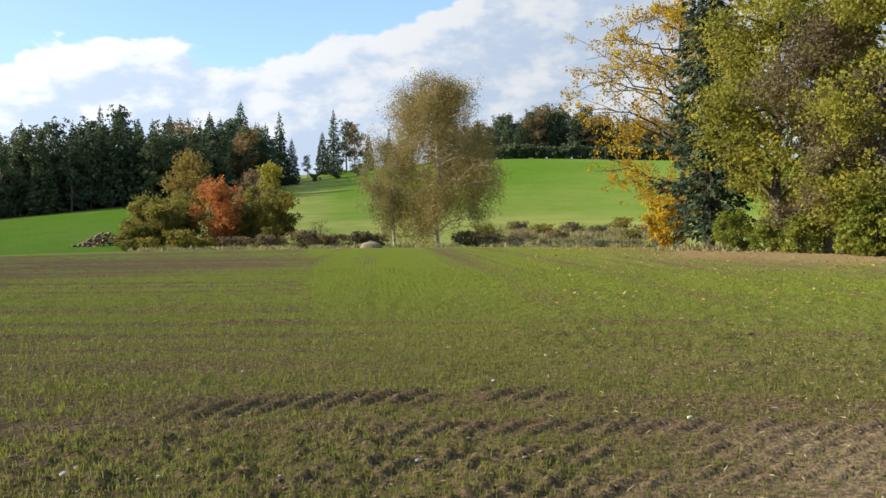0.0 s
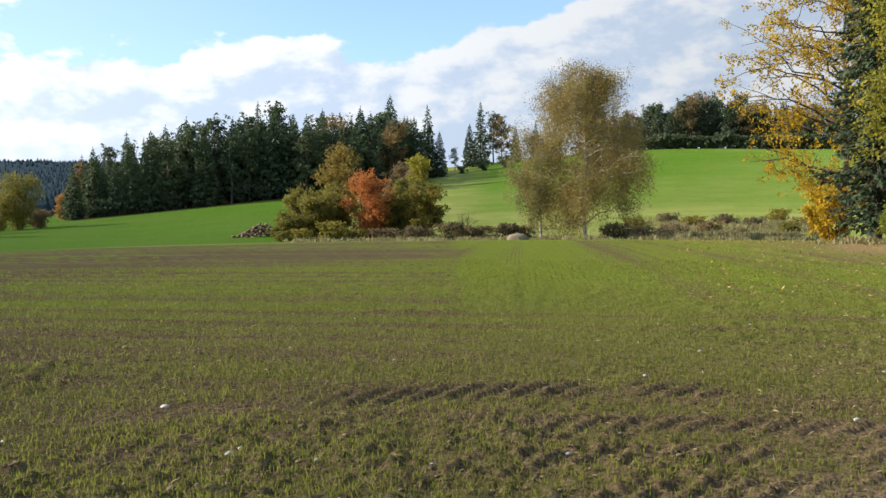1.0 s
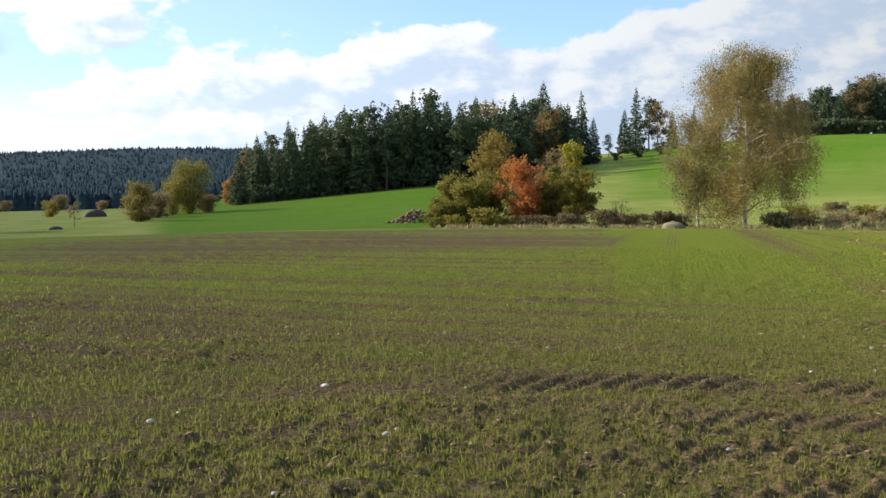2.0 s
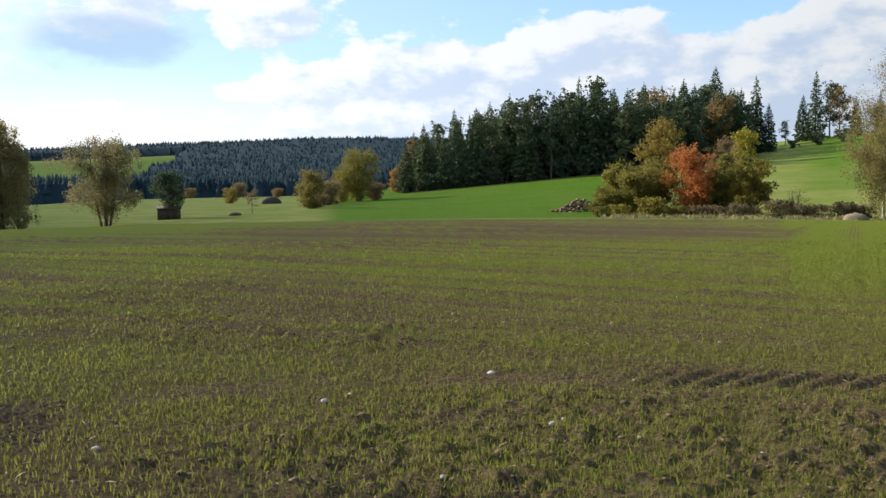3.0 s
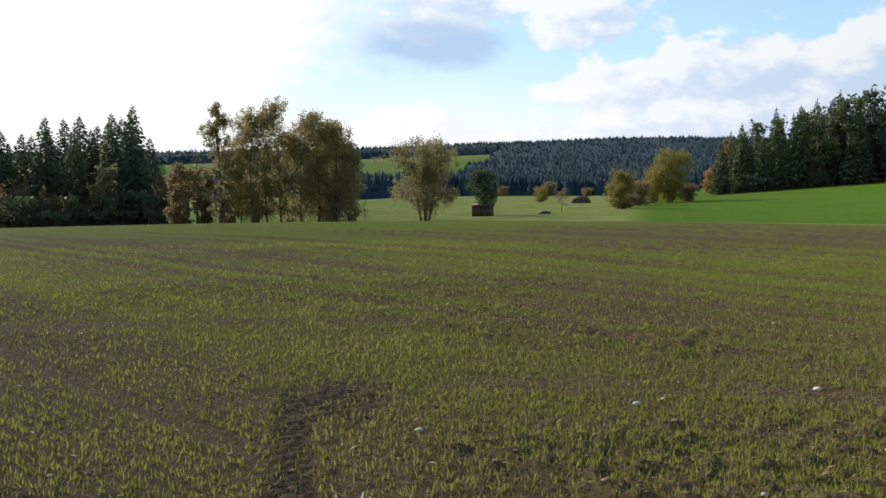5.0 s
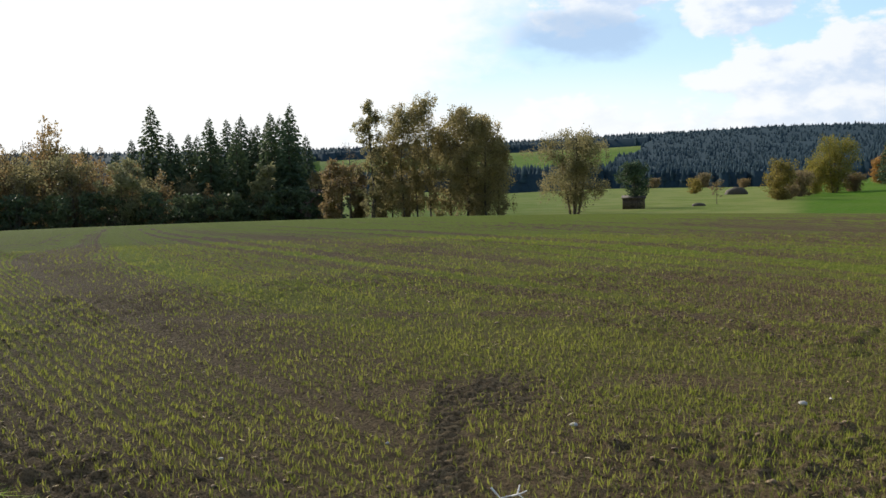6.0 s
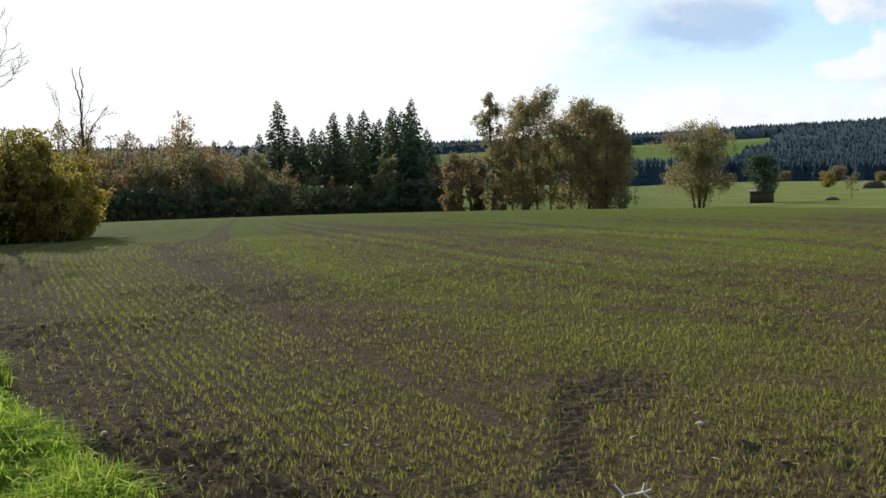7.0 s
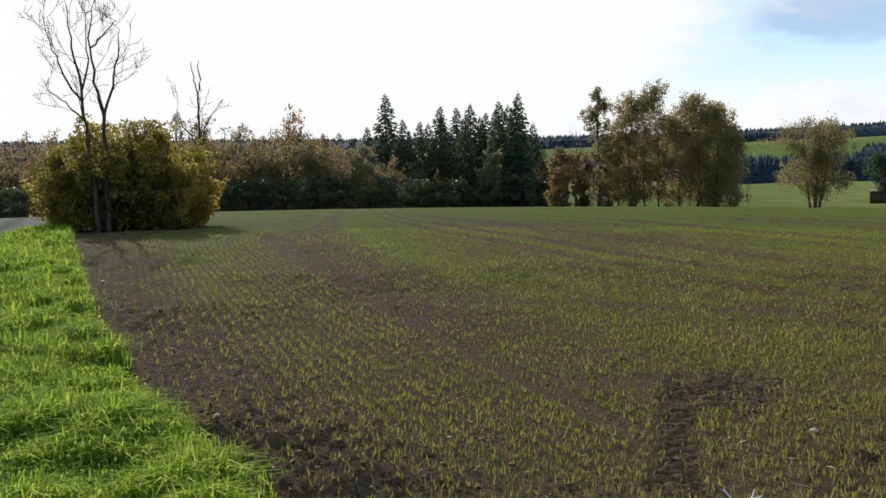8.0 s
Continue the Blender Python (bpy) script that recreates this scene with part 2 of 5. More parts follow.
OLIVE_LEAF = leaf_material("olive_leaves", [(0.160, 0.170, 0.038), (0.225, 0.210, 0.045), (0.30, 0.22, 0.05)], 0.45)
RED_LEAF = leaf_material("red_cherry_leaves", [(0.36, 0.11, 0.042), (0.45, 0.175, 0.06), (0.36, 0.22, 0.07)], 0.45)
RUST_LEAF = leaf_material("rusty_leaves", [(0.28, 0.155, 0.055), (0.36, 0.205, 0.06), (0.26, 0.20, 0.07)], 0.45)
BROWN_LEAF = leaf_material("withered_brown_leaves", [(0.165, 0.125, 0.075), (0.215, 0.160, 0.085), (0.20, 0.17, 0.095)], 0.45)
AMBER_LEAF = leaf_material("amber_leaves", [(0.245, 0.185, 0.052), (0.315, 0.235, 0.060), (0.20, 0.17, 0.05)], 0.45)
PALE_WILLOW = leaf_material("pale_willow_leaves", [(0.165, 0.180, 0.100), (0.215, 0.225, 0.125), (0.24, 0.23, 0.13)], 0.45)
DRY_GRASS = leaf_material("dry_grass", [(0.30, 0.25, 0.12), (0.38, 0.32, 0.17), (0.18, 0.19, 0.06)], 0.35)
VERGE_GRASS = leaf_material("verge_grass", [(0.135, 0.265, 0.018), (0.235, 0.385, 0.030), (0.40, 0.44, 0.10)], 0.5, 0.9)
SEEDLING = leaf_material("cereal_seedlings", [(0.130, 0.165, 0.024), (0.180, 0.208, 0.036), (0.24, 0.235, 0.07)], 0.5, 0.8)
STRAW = leaf_material("old_straw", [(0.42, 0.34, 0.19), (0.55, 0.46, 0.28), (0.30, 0.23, 0.12)], 0.1, 0.8)
FALLEN = leaf_material("fallen_leaves", [(0.40, 0.27, 0.10), (0.52, 0.36, 0.12), (0.26, 0.15, 0.06)], 0.2)
BIRCH_BARK = bark_material("birch_bark", (0.05, 0.045, 0.04), (0.55, 0.52, 0.47), 5.0, 0.42)
BARK = bark_material("grey_brown_bark", (0.045, 0.036, 0.028), (0.13, 0.105, 0.08))
DARK_BARK = bark_material("dark_bark", (0.03, 0.025, 0.02), (0.085, 0.068, 0.05))
TWIG_BARK = bark_material("bleached_wood", (0.35, 0.32, 0.27), (0.72, 0.69, 0.62), 30.0, 0.35)
CLOD = plain_material("soil_clods", (0.070, 0.048, 0.026), (0.200, 0.142, 0.078), 30.0, 0.95, 0.01)
STONE = plain_material("pale_stone", (0.26, 0.24, 0.21), (0.46, 0.44, 0.40), 25.0)
RUBBLE = plain_material("reddish_rubble", (0.10, 0.06, 0.042), (0.24, 0.15, 0.105), 3.0)
HEAP = plain_material("dark_manure", (0.025, 0.020, 0.015), (0.06, 0.05, 0.035), 4.0)
HAYMAT = plain_material("weathered_straw", (0.17, 0.14, 0.09), (0.30, 0.255, 0.17), 14.0, 0.95, 0.05)
BOARD = plain_material("dark_boards", (0.035, 0.026, 0.020), (0.075, 0.058, 0.045), 5.0)
PLASTER = plain_material("brown_boarding", (0.10, 0.07, 0.055), (0.16, 0.115, 0.09), 3.0)
ROOF_TILE = plain_material("brown_roof", (0.07, 0.045, 0.035), (0.13, 0.085, 0.065), 4.0)
# the pale blue of distance haze is painted into these needles' base colour
HAZE_BLUE_WOOD = leaf_material("far_forest", [(0.034, 0.070, 0.100), (0.044, 0.082, 0.110), (0.056, 0.092, 0.110)], 0.5, 0.95)

# ---- the lie of the land ----


def lattice(ix, iy, seed):
    h = np.sin(ix * 127.1 + iy * 311.7 + seed * 74.7) * 43758.5453
    return h - np.floor(h)


def vnoise(x, y, seed=0):
    """Smooth value noise, 0 to 1, for whole arrays."""
    ix, iy = np.floor(x), np.floor(y)
    fx, fy = x - ix, y - iy
    fx, fy = fx * fx * (3 - 2 * fx), fy * fy * (3 - 2 * fy)
    a = lattice(ix, iy, seed) * (1 - fx) + lattice(ix + 1, iy, seed) * fx
    b = lattice(ix, iy + 1, seed) * (1 - fx) + lattice(ix + 1, iy + 1, seed) * fx
    return a * (1 - fy) + b * fy


def fbm(x, y, seed=0, octaves=4):
    total, amp, norm = 0, 1.0, 0
    for i in range(octaves):
        total = total + amp * vnoise(x * 2 ** i, y * 2 ** i, seed + i)
        norm, amp = norm + amp, amp * 0.5
    return total / norm


def smooth(v, lo, hi):
    t = np.clip((v - lo) / (hi - lo), 0, 1)
    return t * t * (3 - 2 * t)


# Rise of the land beyond the field, in degrees as seen from the track, by bearing and distance.
REACH = np.log(np.array([72.0, 100, 150, 220, 300, 420, 800, 1300, 1900, 3500]))
BEARING = np.array([-14.0, -3, 8, 19, 27, 35, 48, 64])
RISE = np.array([
    [-3.50, -3.25, -1.70, 0.40, 1.55, 1.30, 0.40, -0.2, -0.2, -0.4],
    [-3.50, -3.25, -1.70, 0.45, 1.70, 1.50, 0.50, -0.2, -0.2, -0.4],
    [-3.50, -3.30, -2.00, -0.40, 0.80, 0.80, 0.30, -0.2, -0.1, -0.4],
    [-3.50, -3.20, -2.10, -1.00, -0.40, -0.30, 0.00, 0.2, 0.3, -0.3],
    [-3.50, -3.30, -2.60, -1.70, -1.30, -1.20, -0.80, 0.0, 0.85, -0.2],
    [-3.50, -3.45, -2.75, -2.30, -1.95, -2.40, -1.90, -0.2, 1.00, -0.2],
    [-3.50, -3.60, -3.10, -2.45, -2.10, -2.50, -1.80, -0.5, 0.55, -0.2],
    [-3.50, -3.65, -3.55, -3.20, -2.90, -2.70, -2.00, -0.9, 0.20, -0.3]])


def cubic(p0, p1, p2, p3, t):
    return p1 + 0.5 * t * (p2 - p0 + t * (2 * p0 - 5 * p1 + 4 * p2 - p3 + t * (3 * (p1 - p2) + p3 - p0)))


def land(x, y):
    """Height of the ground, without furrows, for arrays or numbers."""
    x, y = np.asarray(x, float), np.asarray(y, float)
    r = np.hypot(x, y)
    az = np.degrees(np.arctan2(-x, y))
    near = -0.012 * r - 3.55e-4 * r * r
    a = np.clip(np.interp(az, BEARING, np.arange(len(BEARING))), 0, len(BEARING) - 1.001)
    k = np.clip(np.interp(np.log(np.maximum(r, 72.0)), REACH, np.arange(len(REACH))), 0, len(REACH) - 1.001)
    ia, ik = a.astype(int), k.astype(int)
    na, nk = len(BEARING) - 1, len(REACH) - 1
    cols = []
    for d in (-1, 0, 1, 2):
        ra = np.clip(ia + d, 0, na)
        cols.append(cubic(*[RISE[ra, np.clip(ik + e, 0, nk)] for e in (-1, 0, 1, 2)], k - ik))
    rise = cubic(*cols, a - ia)
    beyond = EYE + r * np.tan(np.radians(rise))
    return np.where(r < 72.0, near, beyond)


def at(az, r):
    a = radians(az)
    x, y = -r * math.sin(a), r * math.cos(a)
    return Vector((x, y, float(land(x, y))))


def verge_line(x):
    return 0.08 + 0.62 * np.exp(np.minimum((x + 4.7) / 3.3, 0.35))


def track_edge(x):
    d = np.abs(x)
    return -0.60 - 0.05 * np.clip(d - 5, 0, 22) + 0.08 * np.clip(d - 27, 0, 12)


def row_turn(x, y):
    """How far a place belongs to the cross-drilled headland (0 or 1 with a soft seam)."""
    return smooth(x + 0.14 * y, -0.25, 0.25) * smooth(np.hypot(x, y), 13.0, 15.5)


ra = radians(ROWS_AZ)


def row_coord(x, y):
    """Distance across the drill rows; they swing round the end of the field."""
    across = y * math.sin(ra) + x * math.cos(ra)
    end = x + 33.0 + 3.0 * np.clip(y - 7.0, 0, None)
    main = -3.2 * np.logaddexp(-across / 3.2, -end / 3.2)
    cross = x * math.cos(radians(4.0)) + y * math.sin(radians(4.0))
    return np.where(row_turn(x, y) > 0.5, cross, main)


def wheel_marks(x, y):
    """Depth of tractor ruts with lug prints, and how bare they leave the soil."""
    r = np.hypot(x, y)
    az = np.degrees(np.arctan2(-x, y))
    z, bare = np.zeros_like(r), np.zeros_like(r)
    # (centre radius at bearing 0, change a degree, from bearing, to bearing, half width, lug depth)
    for r0, dr, a0, a1, half, lug in ((8.15, -0.012, -9, 19, 0.30, 0.050), (8.15, -0.012, 15, 66, 0.26, 0.010), (6.9, -0.035, -30, 6, 0.24, 0.042), (6.1, -0.04, -34, 14, 0.22, 0.036), (5.2, -0.05, -34, 4, 0.22, 0.034), (6.75, -0.004, 14, 47, 0.20, 0.022), (10.6, 0.02, 24, 74, 0.22, 0.008)):
        mid = r0 + dr * az + 0.10 * np.sin(az * 0.13 + r0)
        d = (r - mid) / half
        inside = smooth(1.25 - np.abs(d), 0, 0.5) * smooth(az, a0, a0 + 3) * (1 - smooth(az, a1 - 3, a1)) * smooth(fbm(az * 0.35, r0 * 3 + 0 * az, 5, 2), 0.22, 0.42)
        s = np.radians(az) * mid
        bars = np.sin((s + half * d * 0.55 + 0.05 * (fbm(x * 4, y * 4, 6, 2) - 0.5)) * 2 * math.pi / 0.27)
        z += inside * (lug * np.clip(bars, 0, 1) ** 2 - 0.006)
        bare = np.maximum(bare, inside * 0.45)
    # a short deep rut running away from the track with a clear tyre print at its head
    for x0, y0, x1, y1, half, lug, pitch in ((-4.05, 2.62, -6.55, 4.45, 0.13, 0.022, 0.135), (-5.38, 3.80, -6.55, 5.05, 0.36, 0.024, 0.18)):
        L = math.hypot(x1 - x0, y1 - y0)
        s = ((x - x0) * (x1 - x0) + (y - y0) * (y1 - y0)) / L
        d = ((x - x0) * (y1 - y0) - (y - y0) * (x1 - x0)) / L / half
        worn = 0.75 + 0.25 * smooth(fbm(x * 1.6, y * 1.6, 9, 3), 0.36, 0.56)
        inside = smooth(1.45 - np.abs(d) + 0.8 * (fbm(x * 3, y * 3, 10, 2) - 0.5), 0, 1.0) * smooth(s, -0.2, 0.5) * (1 - smooth(s, L - 0.6, L + 0.2)) * worn
        bars = np.sin((s - 0.34 * half * d + 0.12 * half * np.abs(d)) * 2 * math.pi / pitch)
        z += inside * (lug * np.clip(bars * 1.5, -1, 1) - 0.014) + 0.014 * worn * smooth(1.0 - np.abs(np.abs(d) - 1.35) * 2.5, 0, 1) * smooth(s, 0, 0.3) * (1 - smooth(s, L - 0.3, L))
        bare = np.maximum(bare, inside * 0.72)
    # tramlines along the drill rows
    rc = row_coord(x, y)
    for c in (2.8, 9.0, 10.9, 19.6, 21.4, 30.5):
        wheel = smooth(1 - np.abs(rc - c + 0.12 * (fbm(x * 0.5, y * 0.5, 7, 2) - 0.5)) / 0.15, 0, 0.7) * (1 - row_turn(x, y)) * smooth(-x, 3.0, 6.0)
        z -= 0.03 * wheel
        bare = np.maximum(bare, wheel * 0.55)
    return z, bare


def zones(x, y):
    r = np.hypot(x, y)
    az = np.degrees(np.arctan2(-x, y))
    out = {}
    wob = (fbm(x * 0.9, y * 0.9, 11) - 0.5)
    vl = verge_line(x)
    kerb = track_edge(x)
    ruts = 1 - 0.75 * smooth(0.45 - np.abs(kerb - y - 1.35 + wob * 0.4), 0, 0.25)
    out["road"] = smooth(kerb - y + wob * 0.5, -0.15, 0.2) * (1 - smooth(-y, 4.4, 4.9)) * ruts
    verge = smooth(vl - y + wob * 0.25, -0.06, 0.06)
    out["verge"] = np.where(r < 100, verge, verge * 0)
    edge = 73.0 + 6.0 * (fbm(az * 0.12, 0 * az, 3) - 0.5) - 9.0 * smooth(-az, 9, 16)
    beyond = smooth(r - edge, -0.8, 0.8)
    out["meadow"] = beyond
    hill = smooth(r, 140, 165) * smooth(-az, -8.5, -5.5)
    hill_l = smooth(az, 14, 17) * (1 - smooth(az, 33.5 + 1.5 * wob, 35.5)) * smooth(r, 78, 82)
    dull = smooth(fbm(x * 0.012, y * 0.012, 21), 0.42, 0.58)
    out["lush"] = np.clip(hill_l + hill * (0.66 + 0.34 * smooth(r + 12 * wob, 196, 214)) * (1 - 0.25 * dull) + 0.55 * smooth(az, 44, 58) * beyond * (1 - smooth(r, 250, 400)), 0, 1)
    far_green = smooth(r, 840, 900) * (1 - smooth(r, 1500, 1650)) * smooth(az, 41.5, 43)
    out["lush"] = np.maximum(out["lush"], far_green * 0.75)
    out["litter"] = np.clip(smooth(-az, 6, 15) * smooth(r, 20, 44) * 0.3 + smooth(-az, 12.5, 15) * smooth(r + 8 * wob, 30, 42), 0, 1) * (1 - smooth(r, 78, 84))
    out["wood"] = np.maximum(smooth(r, 215, 225) * smooth(az, 9, 11) * (1 - smooth(az, 29.5, 30.5)) * (1 - smooth(r, 500, 600)), smooth(r, 330, 350) * (1 - smooth(az, 9, 11)))
    out["wood"] = np.maximum(out["wood"], smooth(r, 122, 126) * smooth(az, 61, 63) * (1 - smooth(r, 300, 400)))
    # cereal stands better in some drill bouts than in others
    rc = row_coord(x, y)
    bout = smooth(vnoise(rc / 1.7, 0 * rc, 31), 0.25, 0.75) * 0.4 + smooth(vnoise(rc / 0.5, x * 0.03, 32), 0.2, 0.8) * 0.6
    thin = smooth(vnoise(rc / 0.42, x * 0.02, 33), 0.74, 0.92) * smooth(r, 8, 14)
    patch = fbm(x * 0.16, y * 0.16, 41)
    crop = 0.34 + 0.42 * (bout + (0.55 - bout) * row_turn(x, y)) - 0.42 * thin + 0.36 * (patch - 0.5) + 0.20 * row_turn(x, y) * (1 - smooth(np.abs(az - 4.5), 3.0, 4.5)) - 0.10 * smooth(-az, 6, 14)
    crop = np.where(row_turn(x, y) > 0.5, np.maximum(crop, 0.42 + 0.3 * (patch - 0.5)), crop)
    crop = crop + 0.26 * smooth(-az, -12, 2) * smooth(r, 8.2, 9.6) * (1 - smooth(r, 20, 30))
    # far-left crop raised: fuller stand, plus the glow of backlit leaves as tint
    crop = crop + 0.42 * smooth(r, 30, 56) * smooth(az, 30, 52)
    crop = crop - 0.22 * smooth(az, 6, 14) * (1 - smooth(az, 34, 46)) * smooth(fbm(x * 0.05, y * 0.05, 43), 0.40, 0.55) + 0.14 * smooth(r, 34, 60) * smooth(az, 30, 45)
    z, bare = wheel_marks(x, y)
    crop = crop - 0.6 * bare
    out["bare"] = bare
    out["dry"] = smooth(x - 0.30 * y + 1.2 * wob, -1.2, 1.6) * (1 - smooth(r + 1.5 * wob, 6.6, 8.6)) * smooth(r, 0.8, 2.0)
    crop = crop * (1 - 0.75 * out["dry"])
    crop = crop * (0.05 + 0.95 * smooth(y - vl + wob * 0.6, 0.3, 1.9))
    out["crop"] = np.clip(crop, 0, 1)
    out["row"] = rc
    out["range"] = r
    return out, z


def relief(x, y, z_marks, zn):
    """Clods, furrows, wheel marks and the bank of the verge, added to the land."""
    r = np.hypot(x, y)
    fade = 1 - smooth(r, 40, 70)
    soil = 1 - np.clip(zn["verge"] + zn["meadow"], 0, 1)
    rough = 0.45 + 1.1 * smooth(fbm(x * 0.35, y * 0.35, 55, 3), 0.42, 0.62) + 0.45 * (1 - smooth(y - verge_line(x), 0.4, 2.2)) + 0.9 * smooth(x - 0.35 * y, 0.5, 3.0) * (1 - smooth(r, 6.5, 9.5))
    lumps = ((fbm(x * 3.2, y * 3.2, 51, 3) - 0.5) * 0.042 + np.abs(fbm(x * 8.0, y * 8.0, 52, 3) - 0.5) * 0.125) * rough * (1 - 0.95 * zn["bare"])
    furrow = 0.010 * np.sin(zn["row"] * 2 * math.pi / ROW)
    bank = 0.09 * zn["verge"] + 0.05 * (fbm(x * 2, y * 2, 53) - 0.5) * zn["verge"]
    swell = 0.10 * (fbm(x * 0.12, y * 0.12, 54, 3) - 0.5) * smooth(r, 3, 10) * (1 - smooth(r, 50, 68))
    close = smooth(r, 0.6, 2.0)
    return close * (z_marks * fade + soil * fade * (lumps + furrow) + bank * fade + swell - 0.10 * zn["road"] * fade)


def build_ground():
    def steps(r0, r1, step):
        return np.exp(np.arange(math.log(r0), math.log(r1), step))
    rings = np.concatenate([[0.25, 0.6, 1.0], steps(1.4, 3.6, 0.012), steps(3.6, 9.5, 0.0042), steps(9.5, 16, 0.0065), steps(16, 90, 0.014), steps(90, 3600, 0.032)])
    cols = np.radians(np.concatenate([np.arange(-34, 100, 0.32), np.arange(100, 326, 4.0)]))
    R, A = np.meshgrid(rings, cols, indexing="ij")
    X, Y = -R * np.sin(A), R * np.cos(A)
    X, Y = X.ravel(), Y.ravel()
    zn, marks = zones(X, Y)
    Z = land(X, Y) + relief(X, Y, marks, zn)
    nr, nc = len(rings), len(cols)
    verts = np.column_stack([X, Y, Z])
    i = np.arange(nr - 1)[:, None] * nc
    j = np.arange(nc)[None, :]
    j2 = (j + 1) % nc
    faces = np.stack([i + j, i + nc + j, i + nc + j2, i + j2], -1).reshape(-1, 4)[:, ::-1]
    centre = len(verts)
    verts = np.vstack([verts, [[0, 0, float(Z[:nc].mean())]]])
    me = raw_mesh("ground", verts, faces)
    # close the eye of the polar grid
    bm = bmesh.new()
    bm.from_mesh(me)
    bm.verts.ensure_lookup_table()
    for q in range(nc):
        bm.faces.new((bm.verts[q], bm.verts[(q + 1) % nc], bm.verts[centre]))
    bm.normal_update()
    bm.to_mesh(me)
    bm.free()
    for key in ("crop", "meadow", "lush", "verge", "litter", "road", "wood", "row", "range", "bare", "dry"):
        at_ = me.attributes.new(key, "FLOAT", "POINT")
        at_.data.foreach_set("value", np.append(zn[key], zn[key][0]).astype(np.float32))
    me.materials.append(GROUND)
    me.shade_smooth()
    ob = new("ground", me)
    return tagged(ob, "gently rolling farmland with a freshly sown cereal field", "ground", kind="structure")


def raw_mesh(name, verts, faces):
    """A mesh from arrays; faces all of one size."""
    me = bpy.data.meshes.new(name)
    verts, faces = np.asarray(verts, np.float32), np.asarray(faces, np.int32)
    k = faces.shape[1]
    me.vertices.add(len(verts))
    me.vertices.foreach_set("co", verts.ravel())
    me.loops.add(faces.size)
    me.loops.foreach_set("vertex_index", faces.ravel())
    me.polygons.add(len(faces))
    me.polygons.foreach_set("loop_start", np.arange(0, faces.size, k, dtype=np.int32))
    me.update(calc_edges=True)
    return me


build_ground()

# ---- how trees and plants are made ----
rng = np.random.default_rng(7)


def put_part(name, me, mat, parent, label=""):
    me.materials.append(mat)
    ob = new(name, me)
    ob.parent = parent
    if label:
        tagged(ob, label)
    return ob


def unit(v):
    return v / np.maximum(np.linalg.norm(v, axis=-1, keepdims=True), 1e-9)


def ball(n):
    """Points in a ball of radius one, thicker towards its rim."""
    return unit(rng.normal(size=(n, 3))) * rng.uniform(0, 1, (n, 1)) ** 0.45


def leaves(points, size, along=None, aspect=0.55, spread=0.35, normal=None):
    """Kite-shaped leaves or sprays at the points, as arrays of vertices and quads."""
    n = len(points)
    d = unit(rng.normal(size=(n, 3))) if along is None else unit(along + rng.normal(size=(n, 3)) * spread)
    o = unit(rng.normal(size=(n, 3))) if normal is None else unit(normal + rng.normal(size=(n, 3)) * 0.35)
    s = unit(np.cross(d, o))
    up = np.cross(s, d)
    L = size * rng.uniform(0.6, 1.35, (n, 1))
    w = L * aspect * 0.5
    a = points
    b = points + d * L * 0.45 + s * w + up * L * 0.06
    c = points + d * L
    e = points + d * L * 0.45 - s * w + up * L * 0.06
    v = np.stack([a, b, c, e], 1).reshape(-1, 3)
    return v, np.arange(4 * n).reshape(-1, 4)


def tube(path, radii, sides=6):
    """A tapered limb along a path, as vertices and quads."""
    path, radii = np.asarray(path, float), np.asarray(radii, float)
    tang = unit(np.gradient(path, axis=0))
    ref = np.where(np.abs(tang[:, 2:3]) > 0.9, np.array([[1.0, 0, 0]]), np.array([[0, 0, 1.0]]))
    u = unit(np.cross(tang, ref))
    w = np.cross(tang, u)
    ang = np.arange(sides) * 2 * math.pi / sides
    ring = path[:, None] + radii[:, None, None] * (np.cos(ang)[None, :, None] * u[:, None] + np.sin(ang)[None, :, None] * w[:, None])
    k = len(path)
    i = np.arange(k - 1)[:, None] * sides
    j = np.arange(sides)[None, :]
    f = np.stack([i + j, i + (j + 1) % sides, i + sides + (j + 1) % sides, i + sides + j], -1).reshape(-1, 4)
    return ring.reshape(-1, 3), f


def joined(pieces):
    vs, fs, n = [], [], 0
    for v, f in pieces:
        vs.append(v)
        fs.append(f + n)
        n += len(v)
    return np.concatenate(vs), np.concatenate(fs)


def bend(p0, p1, sag, steps, wob=0.0):
    """A curved line from p0 to p1 that lifts or sags in the middle."""
    t = np.linspace(0, 1, steps)[:, None]
    line = p0 * (1 - t) + p1 * t
    line = line + np.array([0, 0, 1.0]) * sag * 4 * t * (1 - t)
    return line + rng.normal(size=(steps, 3)) * wob * t * (1 - t) * 4


def thing(name, label, category, group="", kind=""):
    return tagged(new(name), label, category, group, kind)


